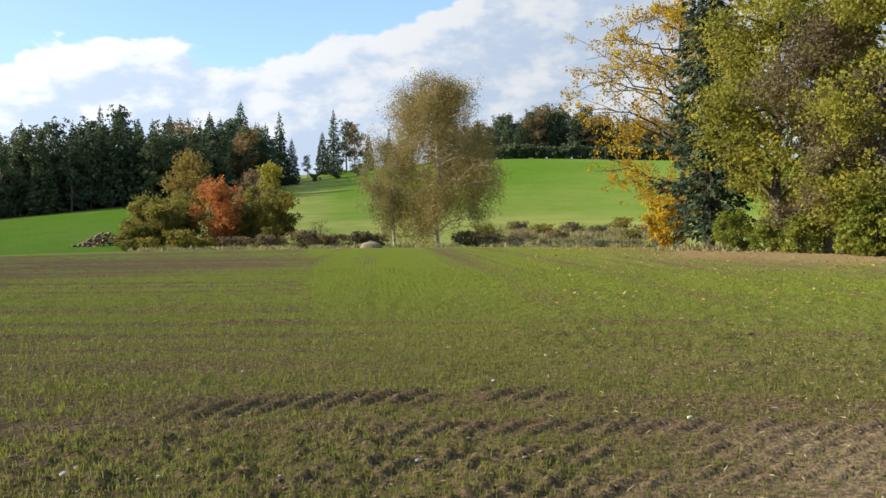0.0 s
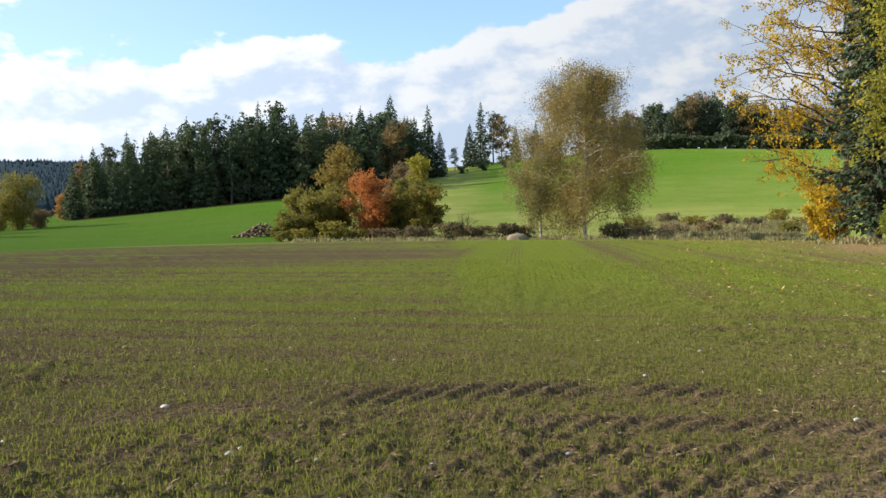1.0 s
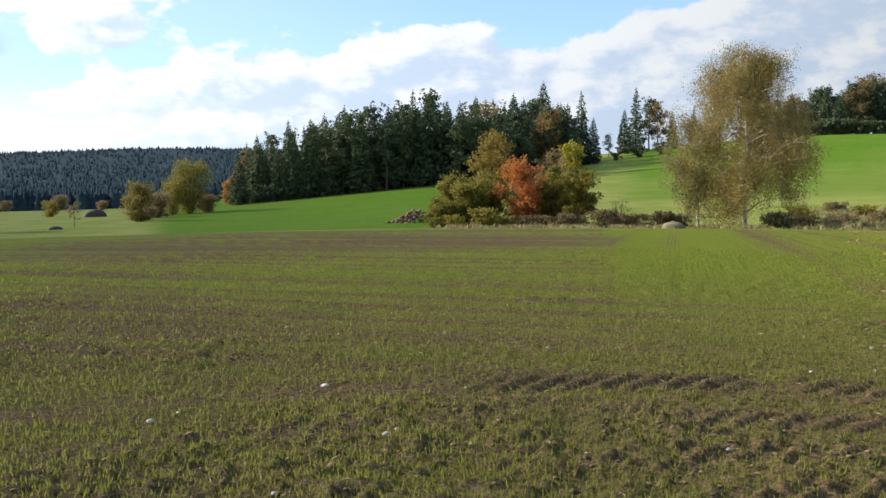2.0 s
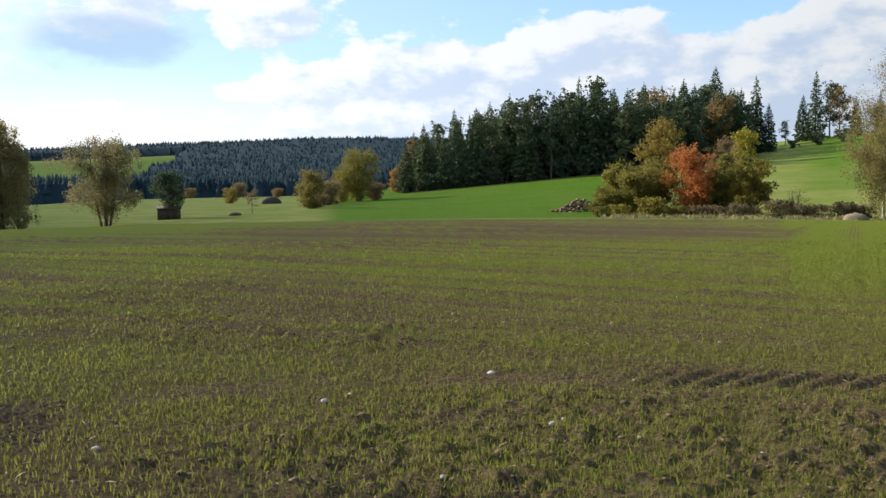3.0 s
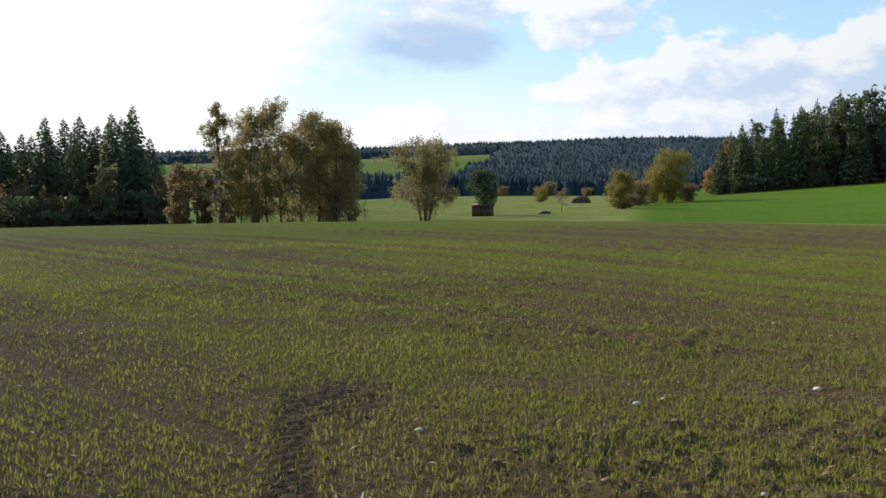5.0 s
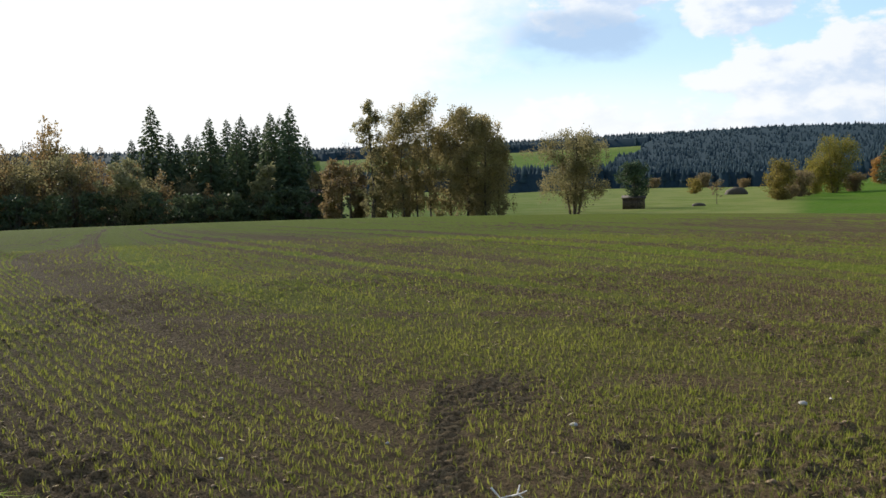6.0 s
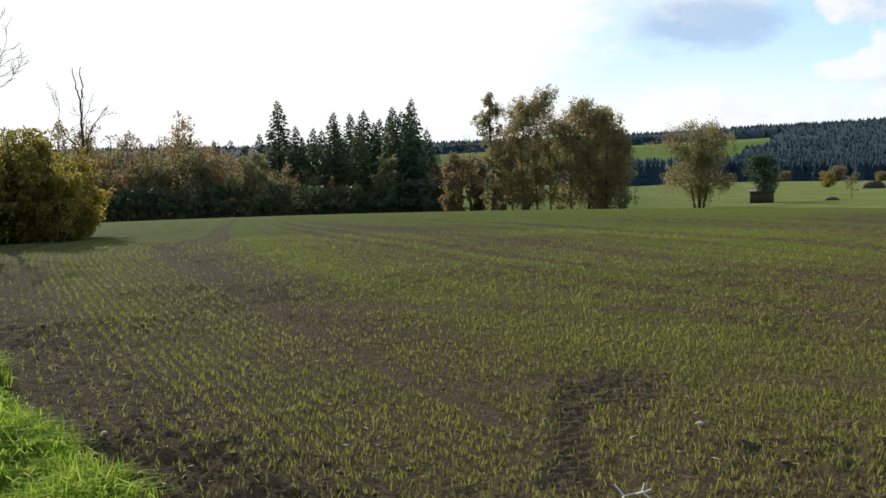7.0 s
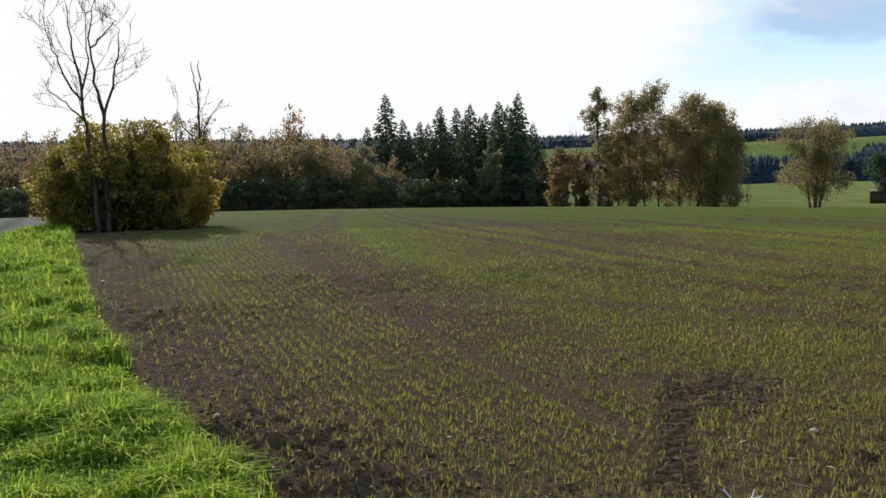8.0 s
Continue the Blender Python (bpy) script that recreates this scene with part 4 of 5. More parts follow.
def hill_forest():
    s1 = spruce("spruce_tree", "dark spruce at the edge of a hillside forest", 20.0, 8.6, whorls=32, arms=9, sprays=11, size=0.95, group="hillside forest")
    s2 = spruce("spruce_tree", "narrow dark spruce in a hillside forest", 20.0, 6.6, whorls=32, arms=8, sprays=9, size=0.85, ragged=0.45, group="hillside forest")
    stand(s1, 21.0, 232)
    stand(s2, 9.6, 262)
    p1 = pine("pine_tree", "dark pine with a clumped crown in a forest", 19.0, 7.0, "hillside forest")
    stand(p1, 24.0, 236)
    d1 = broadleaf("beech_tree", "rust-brown beech among dark forest conifers", 17.0, 8.0, DULL_AMBER, BARK, base=0.2, limbs=24, count=3000, leaf_size=0.5, clump=1.0, group="hillside forest", fine=False)
    stand(d1, 11.5, 246)
    d2 = broadleaf("larch_tree", "amber larch at the end of the forest", 14.0, 4.8, DULL_AMBER, BARK, base=0.1, limbs=26, count=2200, leaf_size=0.5, clump=0.6, shape=0.35, group="hillside forest", fine=False)
    stand(d2, 29.3, 240)
    # the long edge, trees of mixed height, several deep
    for row, (r0, step) in enumerate(((228, 0.62), (238, 0.72), (250, 0.8), (264, 0.9))):
        az = 10.4 + 0.2 * row
        while az < 30.2 - 0.4 * row:
            top = np.interp(az, [9, 11, 14, 16.5, 19, 23.6, 26, 28, 30], [4.2, 4.45, 4.2, 4.25, 4.1, 3.3, 2.6, 2.1, 1.2])
            r = r0 + rng.uniform(-4, 4) + (22 if az < 13 else 0)
            p = at(az, r)
            h = EYE + r * math.tan(radians(top)) - p.z + rng.uniform(-3.4, 0.5)
            kind = rng.choice(5, p=[0.44, 0.18, 0.35, 0.02, 0.01])
            src = (s1, s2, p1, d1, d2)[kind]
            native = (20.0, 20.0, 19.0, 17.0, 14.0)[kind]
            k = h / native
            again(src, az, r, rng.uniform(0, 360), k * rng.uniform(0.95, 1.25), 1.0 / rng.uniform(0.95, 1.25))
            az += step * rng.uniform(0.7, 1.3)
    for az, r, h, src, nat in ((23.6, 231, 20.8, s1, 20), (9.5, 262, 15.6, s2, 20), (8.9, 262, 12.5, s1, 20), (6.45, 296, 20.0, s2, 20), (7.1, 298, 13.5, s1, 20), (5.7, 300, 17.5, p1, 19), (5.2, 296, 15.0, d1, 17),
                                (29.8, 236, 11, d2, 14), (28.6, 234, 12.5, d2, 14), (4.4, 300, 11, s1, 20), (8.0, 285, 7.5, p1, 19), (10.0, 275, 14, p1, 19), (3.2, 305, 12, s2, 20)):
        again(src, az, r, rng.uniform(0, 360), h / nat)
    # brush that closes the wood's foot
    u = broadleaf("shrub", "brushwood at the foot of a forest", 4.0, 6.0, PINE_LEAF, BARK, base=0.02, stems=5, limbs=16, count=900, leaf_size=0.6, clump=0.6, category="shrub", group="forest brushwood", fine=False)
    stand(u, 28.0, 226)
    for az in np.concatenate([np.arange(5.0, 30, 1.3), np.arange(-14, 1, 0.5)]):
        again(u, az, 226 if az > 13 else (290 - 3 * az if az > 4 else 312), rng.uniform(0, 360), rng.uniform(0.5, 0.9) if az > 4 else rng.uniform(0.9, 1.3))
    # wood on the crest of the other hill
    for row, r0 in enumerate((318, 328, 340)):
        az = -14.0
        while az < -0.5:
            top = np.interp(az, [-14, -10, -8, -5.6, -2.8, 0], [4.2, 4.4, 4.8, 4.9, 4.2, 3.9])
            r = r0 + rng.uniform(-4, 4)
            p = at(az, r)
            h = EYE + r * math.tan(radians(top)) - p.z + rng.uniform(-4.0, 0.6)
            kind = rng.choice(4, p=[0.28, 0.12, 0.44, 0.16])
            again((s1, s2, p1, d1)[kind], az, r, rng.uniform(0, 360), h / (20.0, 20.0, 19.0, 17.0)[kind] * rng.uniform(1, 1.2), 1 / 1.08)
            az += 0.62 * rng.uniform(0.7, 1.3)


def field_end_wood():
    s1 = spruce("spruce_tree", "dark spruce in the wood beyond the field", 16.0, 6.8, whorls=36, arms=10, sprays=14, size=0.62, group="wood beyond the field")
    stand(s1, 63.8, 132)
    y1 = broadleaf("tree", "olive-yellow tree in the wood beyond the field", 10.5, 6.0, WOOD_LEAF, BARK, base=0.05, stems=3, limbs=24, count=2900, leaf_size=0.30, twigs=2, clump=0.85, rag=0.2, group="wood beyond the field", fine=False)
    stand(y1, 79.0, 128)
    y2 = broadleaf("tree", "amber-brown tree in the wood beyond the field", 10.5, 5.6, DULL_AMBER, BARK, base=0.05, stems=3, limbs=24, count=2700, leaf_size=0.30, twigs=2, clump=0.85, rag=0.2, group="wood beyond the field", fine=False)
    stand(y2, 76.3, 132)
    y3 = broadleaf("tree", "grey leafless tree in the wood beyond the field", 12.0, 6.5, BROWN_LEAF, BARK, base=0.15, stems=2, limbs=40, count=900, leaf_size=0.25, clump=0.6, group="wood beyond the field", twigs=6, fine=False)
    stand(y3, 79.0, 146)
    w = broadleaf("willow_shrub", "pale grey-green willow shrub before the wood", 8.0, 3.6, PALE_WILLOW, BARK, base=0.03, stems=3, limbs=24, count=5200, leaf_size=0.3, clump=0.4, category="shrub", fine=False)
    stand(w, 65.3, 122)
    w2 = broadleaf("willow_shrub", "broad straw-coloured willow shrub before the wood", 8.4, 7.0, PALE_WILLOW, BARK, base=0.03, stems=5, limbs=34, count=7500, leaf_size=0.28, clump=0.5, category="shrub", fine=False)
    stand(w2, 73.2, 122)
    for az, r, h in ((65.1, 136, 16.0), (66.6, 136, 15.6), (63.9, 124, 14.0), (64.9, 127, 13.2), (66.9, 128, 12.6), (68.4, 130, 13.0), (70.6, 131, 12.2), (69.6, 134, 13.4), (65.7, 134, 15.2), (67.4, 142, 14.2), (69.1, 142, 13.6), (70.2, 144, 12.6), (71.6, 138, 15.1), (72.7, 142, 13.2), (64.4, 138, 15.0), (66.0, 146, 15.5), (68.3, 146, 13.5), (62.9, 140, 12.0), (75.3, 150, 12.0), (77.4, 148, 12.0), (82.0, 150, 12.5), (73.6, 146, 12.4)):
        again(s1, az, r, rng.uniform(0, 360), h / 16.0 * rng.uniform(0.95, 1.2), 1 / 1.08)
    for k, az in enumerate(np.arange(62.2, 101, 1.25)):
        for row in range(2):
            src = (y1, y2)[int(rng.integers(2))]
            top = np.interp(az, [62, 66, 70, 74, 78, 82, 90, 104], [6.6, 6.8, 7.4, 9.4, 12.6, 12.8, 10.2, 9.6]) * (0.86 + 0.2 * row)
            again(src, az + rng.uniform(-0.3, 0.3), 126 + 9 * row + rng.uniform(-2, 2), rng.uniform(0, 360), top * rng.uniform(0.72, 1.18) / 10.5)
    for az, r, k in ((78.2, 146, 1.1), (80.0, 148, 1.15), (81.2, 146, 1.1), (74.7, 140, 0.98), (77.0, 150, 1.0), (82.9, 104, 0.95), (83.7, 108, 0.95), (86, 148, 1), (88, 148, 1.05)):
        again(y3, az, r, rng.uniform(0, 360), k)
    u = broadleaf("shrub", "dark undergrowth at the foot of the wood", 3.8, 5.0, PINE_LEAF, DARK_BARK, base=0.02, stems=5, limbs=16, count=1200, leaf_size=0.36, clump=0.55, category="shrub", group="undergrowth beyond the field", fine=False)
    stand(u, 70.0, 120)
    for az in np.arange(61.5, 104, 1.25):
        again(u, az, 121 + rng.uniform(-2, 2), rng.uniform(0, 360), rng.uniform(0.7, 1.2))


def track_bush():
    b = broadleaf("hazel_bush", "dense hazel bush with yellowing leaves beside the track", 3.7, 3.0, HAZEL_LEAF, DARK_BARK, base=0.05, stems=9, limbs=54, count=7200, leaf_size=0.125, clump=0.27, shape=0.66, rag=0.34, category="shrub", group="bushes beside the track", fine=False)
    stand(b, 85.4, 31.5)
    c = broadleaf("hazel_bush", "dark olive-leaved bush beside the track", 3.5, 3.0, OLIVE_LEAF, DARK_BARK, base=0.03, stems=9, limbs=54, count=7600, leaf_size=0.125, clump=0.27, shape=0.64, rag=0.34, category="shrub", group="bushes beside the track", fine=False)
    stand(c, 88.2, 31.5)
    for src, az, r, turn, k, tall in ((c, 86.0, 32.5, 70, 0.92, 1.05), (b, 89.2, 33.0, 200, 0.80, 1.0), (c, 82.9, 32.0, 140, 0.86, 0.95), (b, 82.1, 33.5, 20, 0.70, 1.1), (c, 88.6, 32.0, 300, 0.85, 0.9), (b, 86.6, 34.0, 110, 1.0, 1.02), (c, 84.0, 34.5, 10, 1.0, 1.0), (b, 83.3, 31.0, 250, 0.6, 1.0)):
        again(src, az + 0.85, r, turn, k, tall)


def bare_tree(name, label, az, r, stems, seed, size=1.0):
    """A leafless tree: forked stems, given as lines across and up, set with twigs that fork again."""
    loc = np.random.default_rng(seed)
    root = thing(name, label, "tree")
    wood = []

    def grow(p, d, length, rad, depth):
        n = 5
        path = [p]
        for i in range(n):
            d = unit(d + loc.normal(size=3) * 0.13 + np.array([0, 0, 0.10]))
            p = p + d * length / n
            path.append(p)
        wood.append(tube(np.array(path), np.linspace(rad, max(rad * 0.5, 0.005), n + 1), 4))
        for i in range(3 if depth else 0):
            k = int(loc.integers(2, n + 1))
            grow(path[k], unit(d + loc.normal(size=3) * 0.55), length * loc.uniform(0.4, 0.7), max(0.005, rad * 0.5), depth - 1)
    for line, r0, r1, twigs in stems:
        line = np.array(line) * size
        s = np.linspace(0, len(line) - 1, 4 * len(line) - 3)
        path = np.column_stack([np.interp(s, np.arange(len(line)), line[:, 0]), 0.15 * np.sin(s * 1.7 + r0 * 60), np.interp(s, np.arange(len(line)), line[:, 1])])
        path = path + loc.normal(size=path.shape) * 0.025
        radii = np.linspace(r0, r1, len(path))
        wood.append(tube(path, radii, 8))
        for k in range(twigs):
            q = int(loc.integers(len(path) // 4, len(path)))
            up = unit(path[min(q + 1, len(path) - 1)] - path[q - 1])
            grow(path[q], unit(up * 0.8 + loc.normal(size=3) * np.array([0.7, 0.5, 0.2])), loc.uniform(0.5, 1.15) * size, max(0.007, radii[q] * 0.3), 2)
    put_part("trunk", raw_mesh("trunk", *joined(wood)), DARK_BARK, root)
    return stand(root, az, r, az)


def far_woods():
    """The closed canopy of the forested ridges across the valley, far too many trees to count."""
    def wooded(R, A):
        edge = 60 * (fbm(A * 0.6, R * 0.004, 91, 3) - 0.5)
        clearing = smooth(R + edge, 840, 870) * (1 - smooth(R + edge, 1620, 1660)) * smooth(A - (1640 - R) * 0.0045 + 0.02 * edge, 41.8, 42.6) * (1 - smooth(A, 62, 63))
        meadow = (1 - smooth(R + edge, 690, 720)) * smooth(fbm(A * 0.35, R * 0.006, 92, 2), 0.42, 0.46)
        return (1 - clearing) * (1 - meadow) * smooth(R, 610, 630)
    az = np.arange(19.0, 96.0, 0.12)
    r = np.exp(np.arange(math.log(600), math.log(2500), 0.012))
    R, A = np.meshgrid(r, az, indexing="ij")
    a = np.radians(A)
    X, Y = -R * np.sin(a), R * np.cos(a)
    wood = wooded(R, A)
    Z = land(X, Y) + np.where(wood > 0.5, 9.5 + 4.2 * fbm(X / 70, Y / 70, 95, 2), -4.0)
    nr, nc = R.shape
    i = np.arange(nr - 1)[:, None] * nc
    j = np.arange(nc - 1)[None, :]
    faces = np.stack([i + j, i + j + 1, i + nc + j + 1, i + nc + j], -1).reshape(-1, 4)
    live = (wood > 0.5).ravel()
    faces = faces[live[faces].any(1)]
    floor_v, floor_f = np.column_stack([X.ravel(), Y.ravel(), Z.ravel()]), faces
    # each tree three ragged skirts of needles round a point, closer together on the near slopes
    n = 19000
    R = np.exp(rng.uniform(math.log(615), math.log(2050), n))
    A = rng.uniform(19.5, 95.0, n)
    keep = wooded(R, A) > 0.5
    R, A = R[keep], A[keep]
    n = len(R)
    a = np.radians(A)
    x, y = -R * np.sin(a), R * np.cos(a)
    z = land(x, y)
    tall = 13.0 + 6.0 * fbm(x / 70, y / 70, 95, 2) + rng.normal(size=n) * 1.1
    half = tall * rng.uniform(0.18, 0.30, n) * (1 + 0.35 * smooth(R, 900, 1700))
    sides = 5
    v, f = [], []
    for low, high, wide in ((0.05, 0.62, 1.0), (0.36, 0.84, 0.72), (0.62, 1.0, 0.42)):
        ang = np.arange(sides)[None] * 2 * math.pi / sides + rng.uniform(0, 6, (n, 1))
        w = half[:, None] * wide * rng.uniform(0.7, 1.2, (n, sides))
        foot = np.stack([x[:, None] + np.cos(ang) * w, y[:, None] + np.sin(ang) * w, (z + tall * low)[:, None] + rng.uniform(-0.6, 0.6, (n, sides))], -1)
        tip = np.stack([x, y, z + tall * high], -1)[:, None]
        base = (len(v) * n * (sides + 1)) + np.arange(n)[:, None] * (sides + 1)
        v.append(np.concatenate([foot, tip], 1).reshape(-1, 3))
        q = np.arange(sides)[None]
        f.append(np.stack([base + q, base + (q + 1) % sides, base + sides + 0 * q], -1).reshape(-1, 3))
    # canopy and trees both carry the haze tint in their colour
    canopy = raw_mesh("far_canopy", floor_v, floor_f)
    canopy.materials.append(HAZE_BLUE_WOOD)
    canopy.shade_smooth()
    tagged(new("far_canopy", canopy), "closed canopy of a distant forest, tinted blue for haze", "forest", kind="stuff")
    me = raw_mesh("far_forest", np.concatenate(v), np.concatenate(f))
    me.materials.append(HAZE_BLUE_WOOD)
    tagged(new("far_forest", me), "dark conifer forest on distant ridges, tinted blue for haze", "forest", kind="stuff")


single_trees()
birch_grove()
right_grove()
hill_forest()
field_end_wood()
track_bush()
bare_tree("bare_tree", "tall leafless forked tree rising from the bush", 88.1, 30.7, (
    (((-0.10, -0.1), (-0.16, 1.3), (-0.33, 3.2), (-0.46, 4.7), (-0.66, 5.8), (-0.74, 6.7)), 0.075, 0.010, 7), (((-0.42, 4.0), (-0.86, 4.7), (-1.12, 5.4), (-1.45, 6.6)), 0.038, 0.007, 6), (((-0.40, 4.2), (-0.18, 5.2), (-0.22, 6.3)), 0.035, 0.010, 3),
    (((0.20, -0.1), (0.18, 1.5), (0.18, 3.5), (-0.02, 4.5), (-0.12, 5.8), (0.02, 6.9)), 0.08, 0.009, 7), (((0.18, 3.45), (0.46, 4.4), (0.72, 5.6), (0.70, 6.2)), 0.045, 0.007, 7), (((-0.10, 5.5), (0.35, 6.0), (0.66, 6.3)), 0.03, 0.008, 3), (((-0.35, 3.4), (-0.9, 3.9), (-1.3, 4.3)), 0.03, 0.008, 3)), 4)
bare_tree("bare_tree", "thin leafless tree rising from the bush", 82.6, 34, (
    (((0.0, -0.1), (0.02, 2.0), (0.0, 3.6), (0.0, 4.5), (-0.10, 4.9), (-0.20, 5.6)), 0.055, 0.010, 1), (((0.0, 4.5), (0.08, 5.0), (0.06, 5.6)), 0.035, 0.010, 0), (((0.05, 3.0), (0.35, 3.7), (0.80, 4.3)), 0.03, 0.008, 1), (((-0.1, 2.8), (-0.5, 3.4), (-0.7, 3.9)), 0.03, 0.008, 2)), 9)
far_woods()

# ---- plants of the field, the verge and the bank ----
def ground_height(x, y):
    zn, marks = zones(x, y)
    return land(x, y) + relief(x, y, marks, zn), zn


def stuff(name, me, mat, label, category):
    me.materials.append(mat)
    return tagged(new(name, me), label, category, kind="stuff")


def seedlings():
    """Young cereal in drill rows, thinner where the soil is bare."""
    n = 350000
    # thinner with distance, where single blades merge into the tint of the soil
    lo, hi = 2.2 ** 0.4, 28.0 ** 0.4
    r = (lo + rng.uniform(0, 1, n) * (hi - lo)) ** 2.5
    az = np.radians(rng.uniform(-31, 98, n))
    x, y = -r * np.sin(az), r * np.cos(az)
    rc = row_coord(x, y)
    shift = np.round(rc / ROW) * ROW - rc + rng.normal(size=n) * 0.017
    gx, gy = (row_coord(x + 0.01, y) - rc) / 0.01, (row_coord(x, y + 0.01) - rc) / 0.01
    g2 = np.clip(gx * gx + gy * gy, 0.3, 2.0)
    x, y = x + shift * np.clip(gx, -1.2, 1.2) / g2, y + shift * np.clip(gy, -1.2, 1.2) / g2
    z, zn = ground_height(x, y)
    stand_in = np.clip(zn["crop"] * 0.85 + 0.18, 0.14, 1) * (0.55 + 0.9 * fbm(x * 1.1, y * 1.1, 61, 3)) * (1 - 0.75 * smooth(zn["bare"], 0.15, 0.8)) * (1 - 0.6 * zn["dry"])
    keep = (rng.uniform(0, 1, n) < stand_in) & (zn["verge"] < 0.3) & (zn["meadow"] < 0.3)
    base = np.column_stack([x, y, z - 0.008])[keep]
    wide = (0.075 + 0.0085 * r[keep])[:, None]
    v, f = leaves(base, 0.050, np.tile([0.0, 0.0, 1.0], (len(base), 1)), wide, 0.30)
    stuff("cereal_seedlings", raw_mesh("cereal_seedlings", v, f), SEEDLING, "young green cereal seedlings in drilled rows", "crop")


def lump(seed, sub=1, rough=0.35):
    """A rough stone or clod about one metre across, as vertices and triangles."""
    bm = bmesh.new()
    bmesh.ops.create_icosphere(bm, subdivisions=sub, radius=0.5)
    loc = np.random.default_rng(seed)
    v = np.array([q.co[:] for q in bm.verts]) * (1 + loc.normal(size=(len(bm.verts), 1)) * rough * 0.5)
    f = np.array([[q.index for q in p.verts] for p in bm.faces])
    bm.free()
    return v, f


def scattered(shapes, pos, size, flat=0.65):
    """Many lumps joined to one mesh, each turned and scaled."""
    pieces = []
    n = len(pos)
    turn = rng.uniform(0, 2 * math.pi, n)
    pick = rng.integers(0, len(shapes), n)
    for k, (v, f) in enumerate(shapes):
        sel = np.where(pick == k)[0]
        c, s = np.cos(turn[sel])[:, None], np.sin(turn[sel])[:, None]
        sz = size[sel][:, None]
        X = (v[None, :, 0] * c - v[None, :, 1] * s) * sz + pos[sel, 0:1]
        Y = (v[None, :, 0] * s + v[None, :, 1] * c) * sz * 0.85 + pos[sel, 1:2]
        Z = v[None, :, 2] * sz * flat + pos[sel, 2:3]
        pieces.append((np.stack([X, Y, Z], -1).reshape(-1, 3), (f[None] + np.arange(len(sel))[:, None, None] * len(v)).reshape(-1, 3)))
    return joined(pieces)


def clods():
    n = 15000
    r = np.sqrt(rng.uniform(2.2 ** 2, 13.0 ** 2, n))
    az = np.radians(rng.uniform(-31, 97, n))
    x, y = -r * np.sin(az), r * np.cos(az)
    z, zn = ground_height(x, y)
    rough = smooth(fbm(x * 0.35, y * 0.35, 55, 3), 0.42, 0.62) + 1.2 * (1 - smooth(y - verge_line(x), 0.4, 2.2)) + 1.2 * smooth(x - 0.35 * y, 0.5, 3.0) * (1 - smooth(r, 6.5, 9.5))
    keep = (rng.uniform(0, 1, n) < 0.10 + 0.8 * rough) & (zn["verge"] < 0.3)
    size = rng.gamma(1.5, 0.009, n) + 0.011
    size = size * (1 + 1.3 * smooth(x - 0.35 * y, 0.3, 2.4) * (1 - smooth(r, 6.5, 9.5)))
    pos = np.column_stack([x, y, z + size * 0.02])[keep]
    me = raw_mesh("soil_clods", *scattered([lump(k, 1, 0.45) for k in range(5)], pos, size[keep], 0.45))
    stuff("soil_clods", me, CLOD, "crumbly brown clods of tilled soil", "soil")


def stones():
    sizes = ((25.5, 8.0, .11), (22.0, 6.35, .09), (16.9, 6.05, .07), (9.9, 5.85, .06), (1.6, 6.15, .07), (-14.6, 7.4, .09), (21.3, 6.4, .08), (34.1, 7.35, .07), (35.7, 7.1, .10), (48.9, 6.3, .09),
             (12.0, 9.6, .06), (-6.2, 10.5, .09), (-9.0, 12.8, .08), (5.0, 11.0, .07), (60.2, 6.0, .05), (83.4, 6.6, .08), (88.5, 15.2, .14), (70.0, 5.9, .05), (29.0, 5.0, .06), (-3.0, 8.9, .07), (-16, 9.8, .08), (17.0, 7.9, .05))
    for k, (az, r, s) in enumerate(sizes):
        s = s * 0.62
        v, f = lump(100 + k, 2, 0.22)
        me = raw_mesh("stone", v * np.array([s, s * 0.75, s * 0.55]), f)
        me.materials.append(STONE)
        me.shade_smooth()
        ob = tagged(new("stone", me), "pale rounded field stone lying on bare soil", "stone", "stones in the field")
        a = radians(az)
        x, y = -r * math.sin(a), r * math.cos(a)
        z, _ = ground_height(np.array([x]), np.array([y]))
        ob.matrix_basis = pose(x, y, float(z[0]) + s * 0.16, 0, 0, k * 47)


def twig():
    a = radians(53.2)
    r = 4.75
    x, y = -r * math.sin(a), r * math.cos(a)
    z, _ = ground_height(np.array([x]), np.array([y]))
    pieces = []
    for p in (((-.10, .05, .10), (-.06, .0, .06), (.03, .02, .07), (.10, -.06, .03)), ((-.06, .0, .06), (-.09, -.06, .04), (-.10, -.10, .01)), ((.03, .02, .07), (.05, .07, .10)), ((.0, .01, .065), (.04, -.03, .09), (.07, -.02, .10))):
        pieces.append(tube(np.array(p), np.linspace(0.0055, 0.003, len(p)), 6))
    me = raw_mesh("twig", *joined(pieces))
    me.materials.append(TWIG_BARK)
    ob = tagged(new("twig", me), "bleached forked twig lying on the field", "twig")
    ob.matrix_basis = pose(x, y, float(z[0]) + 0.0, 0, 0, 60)


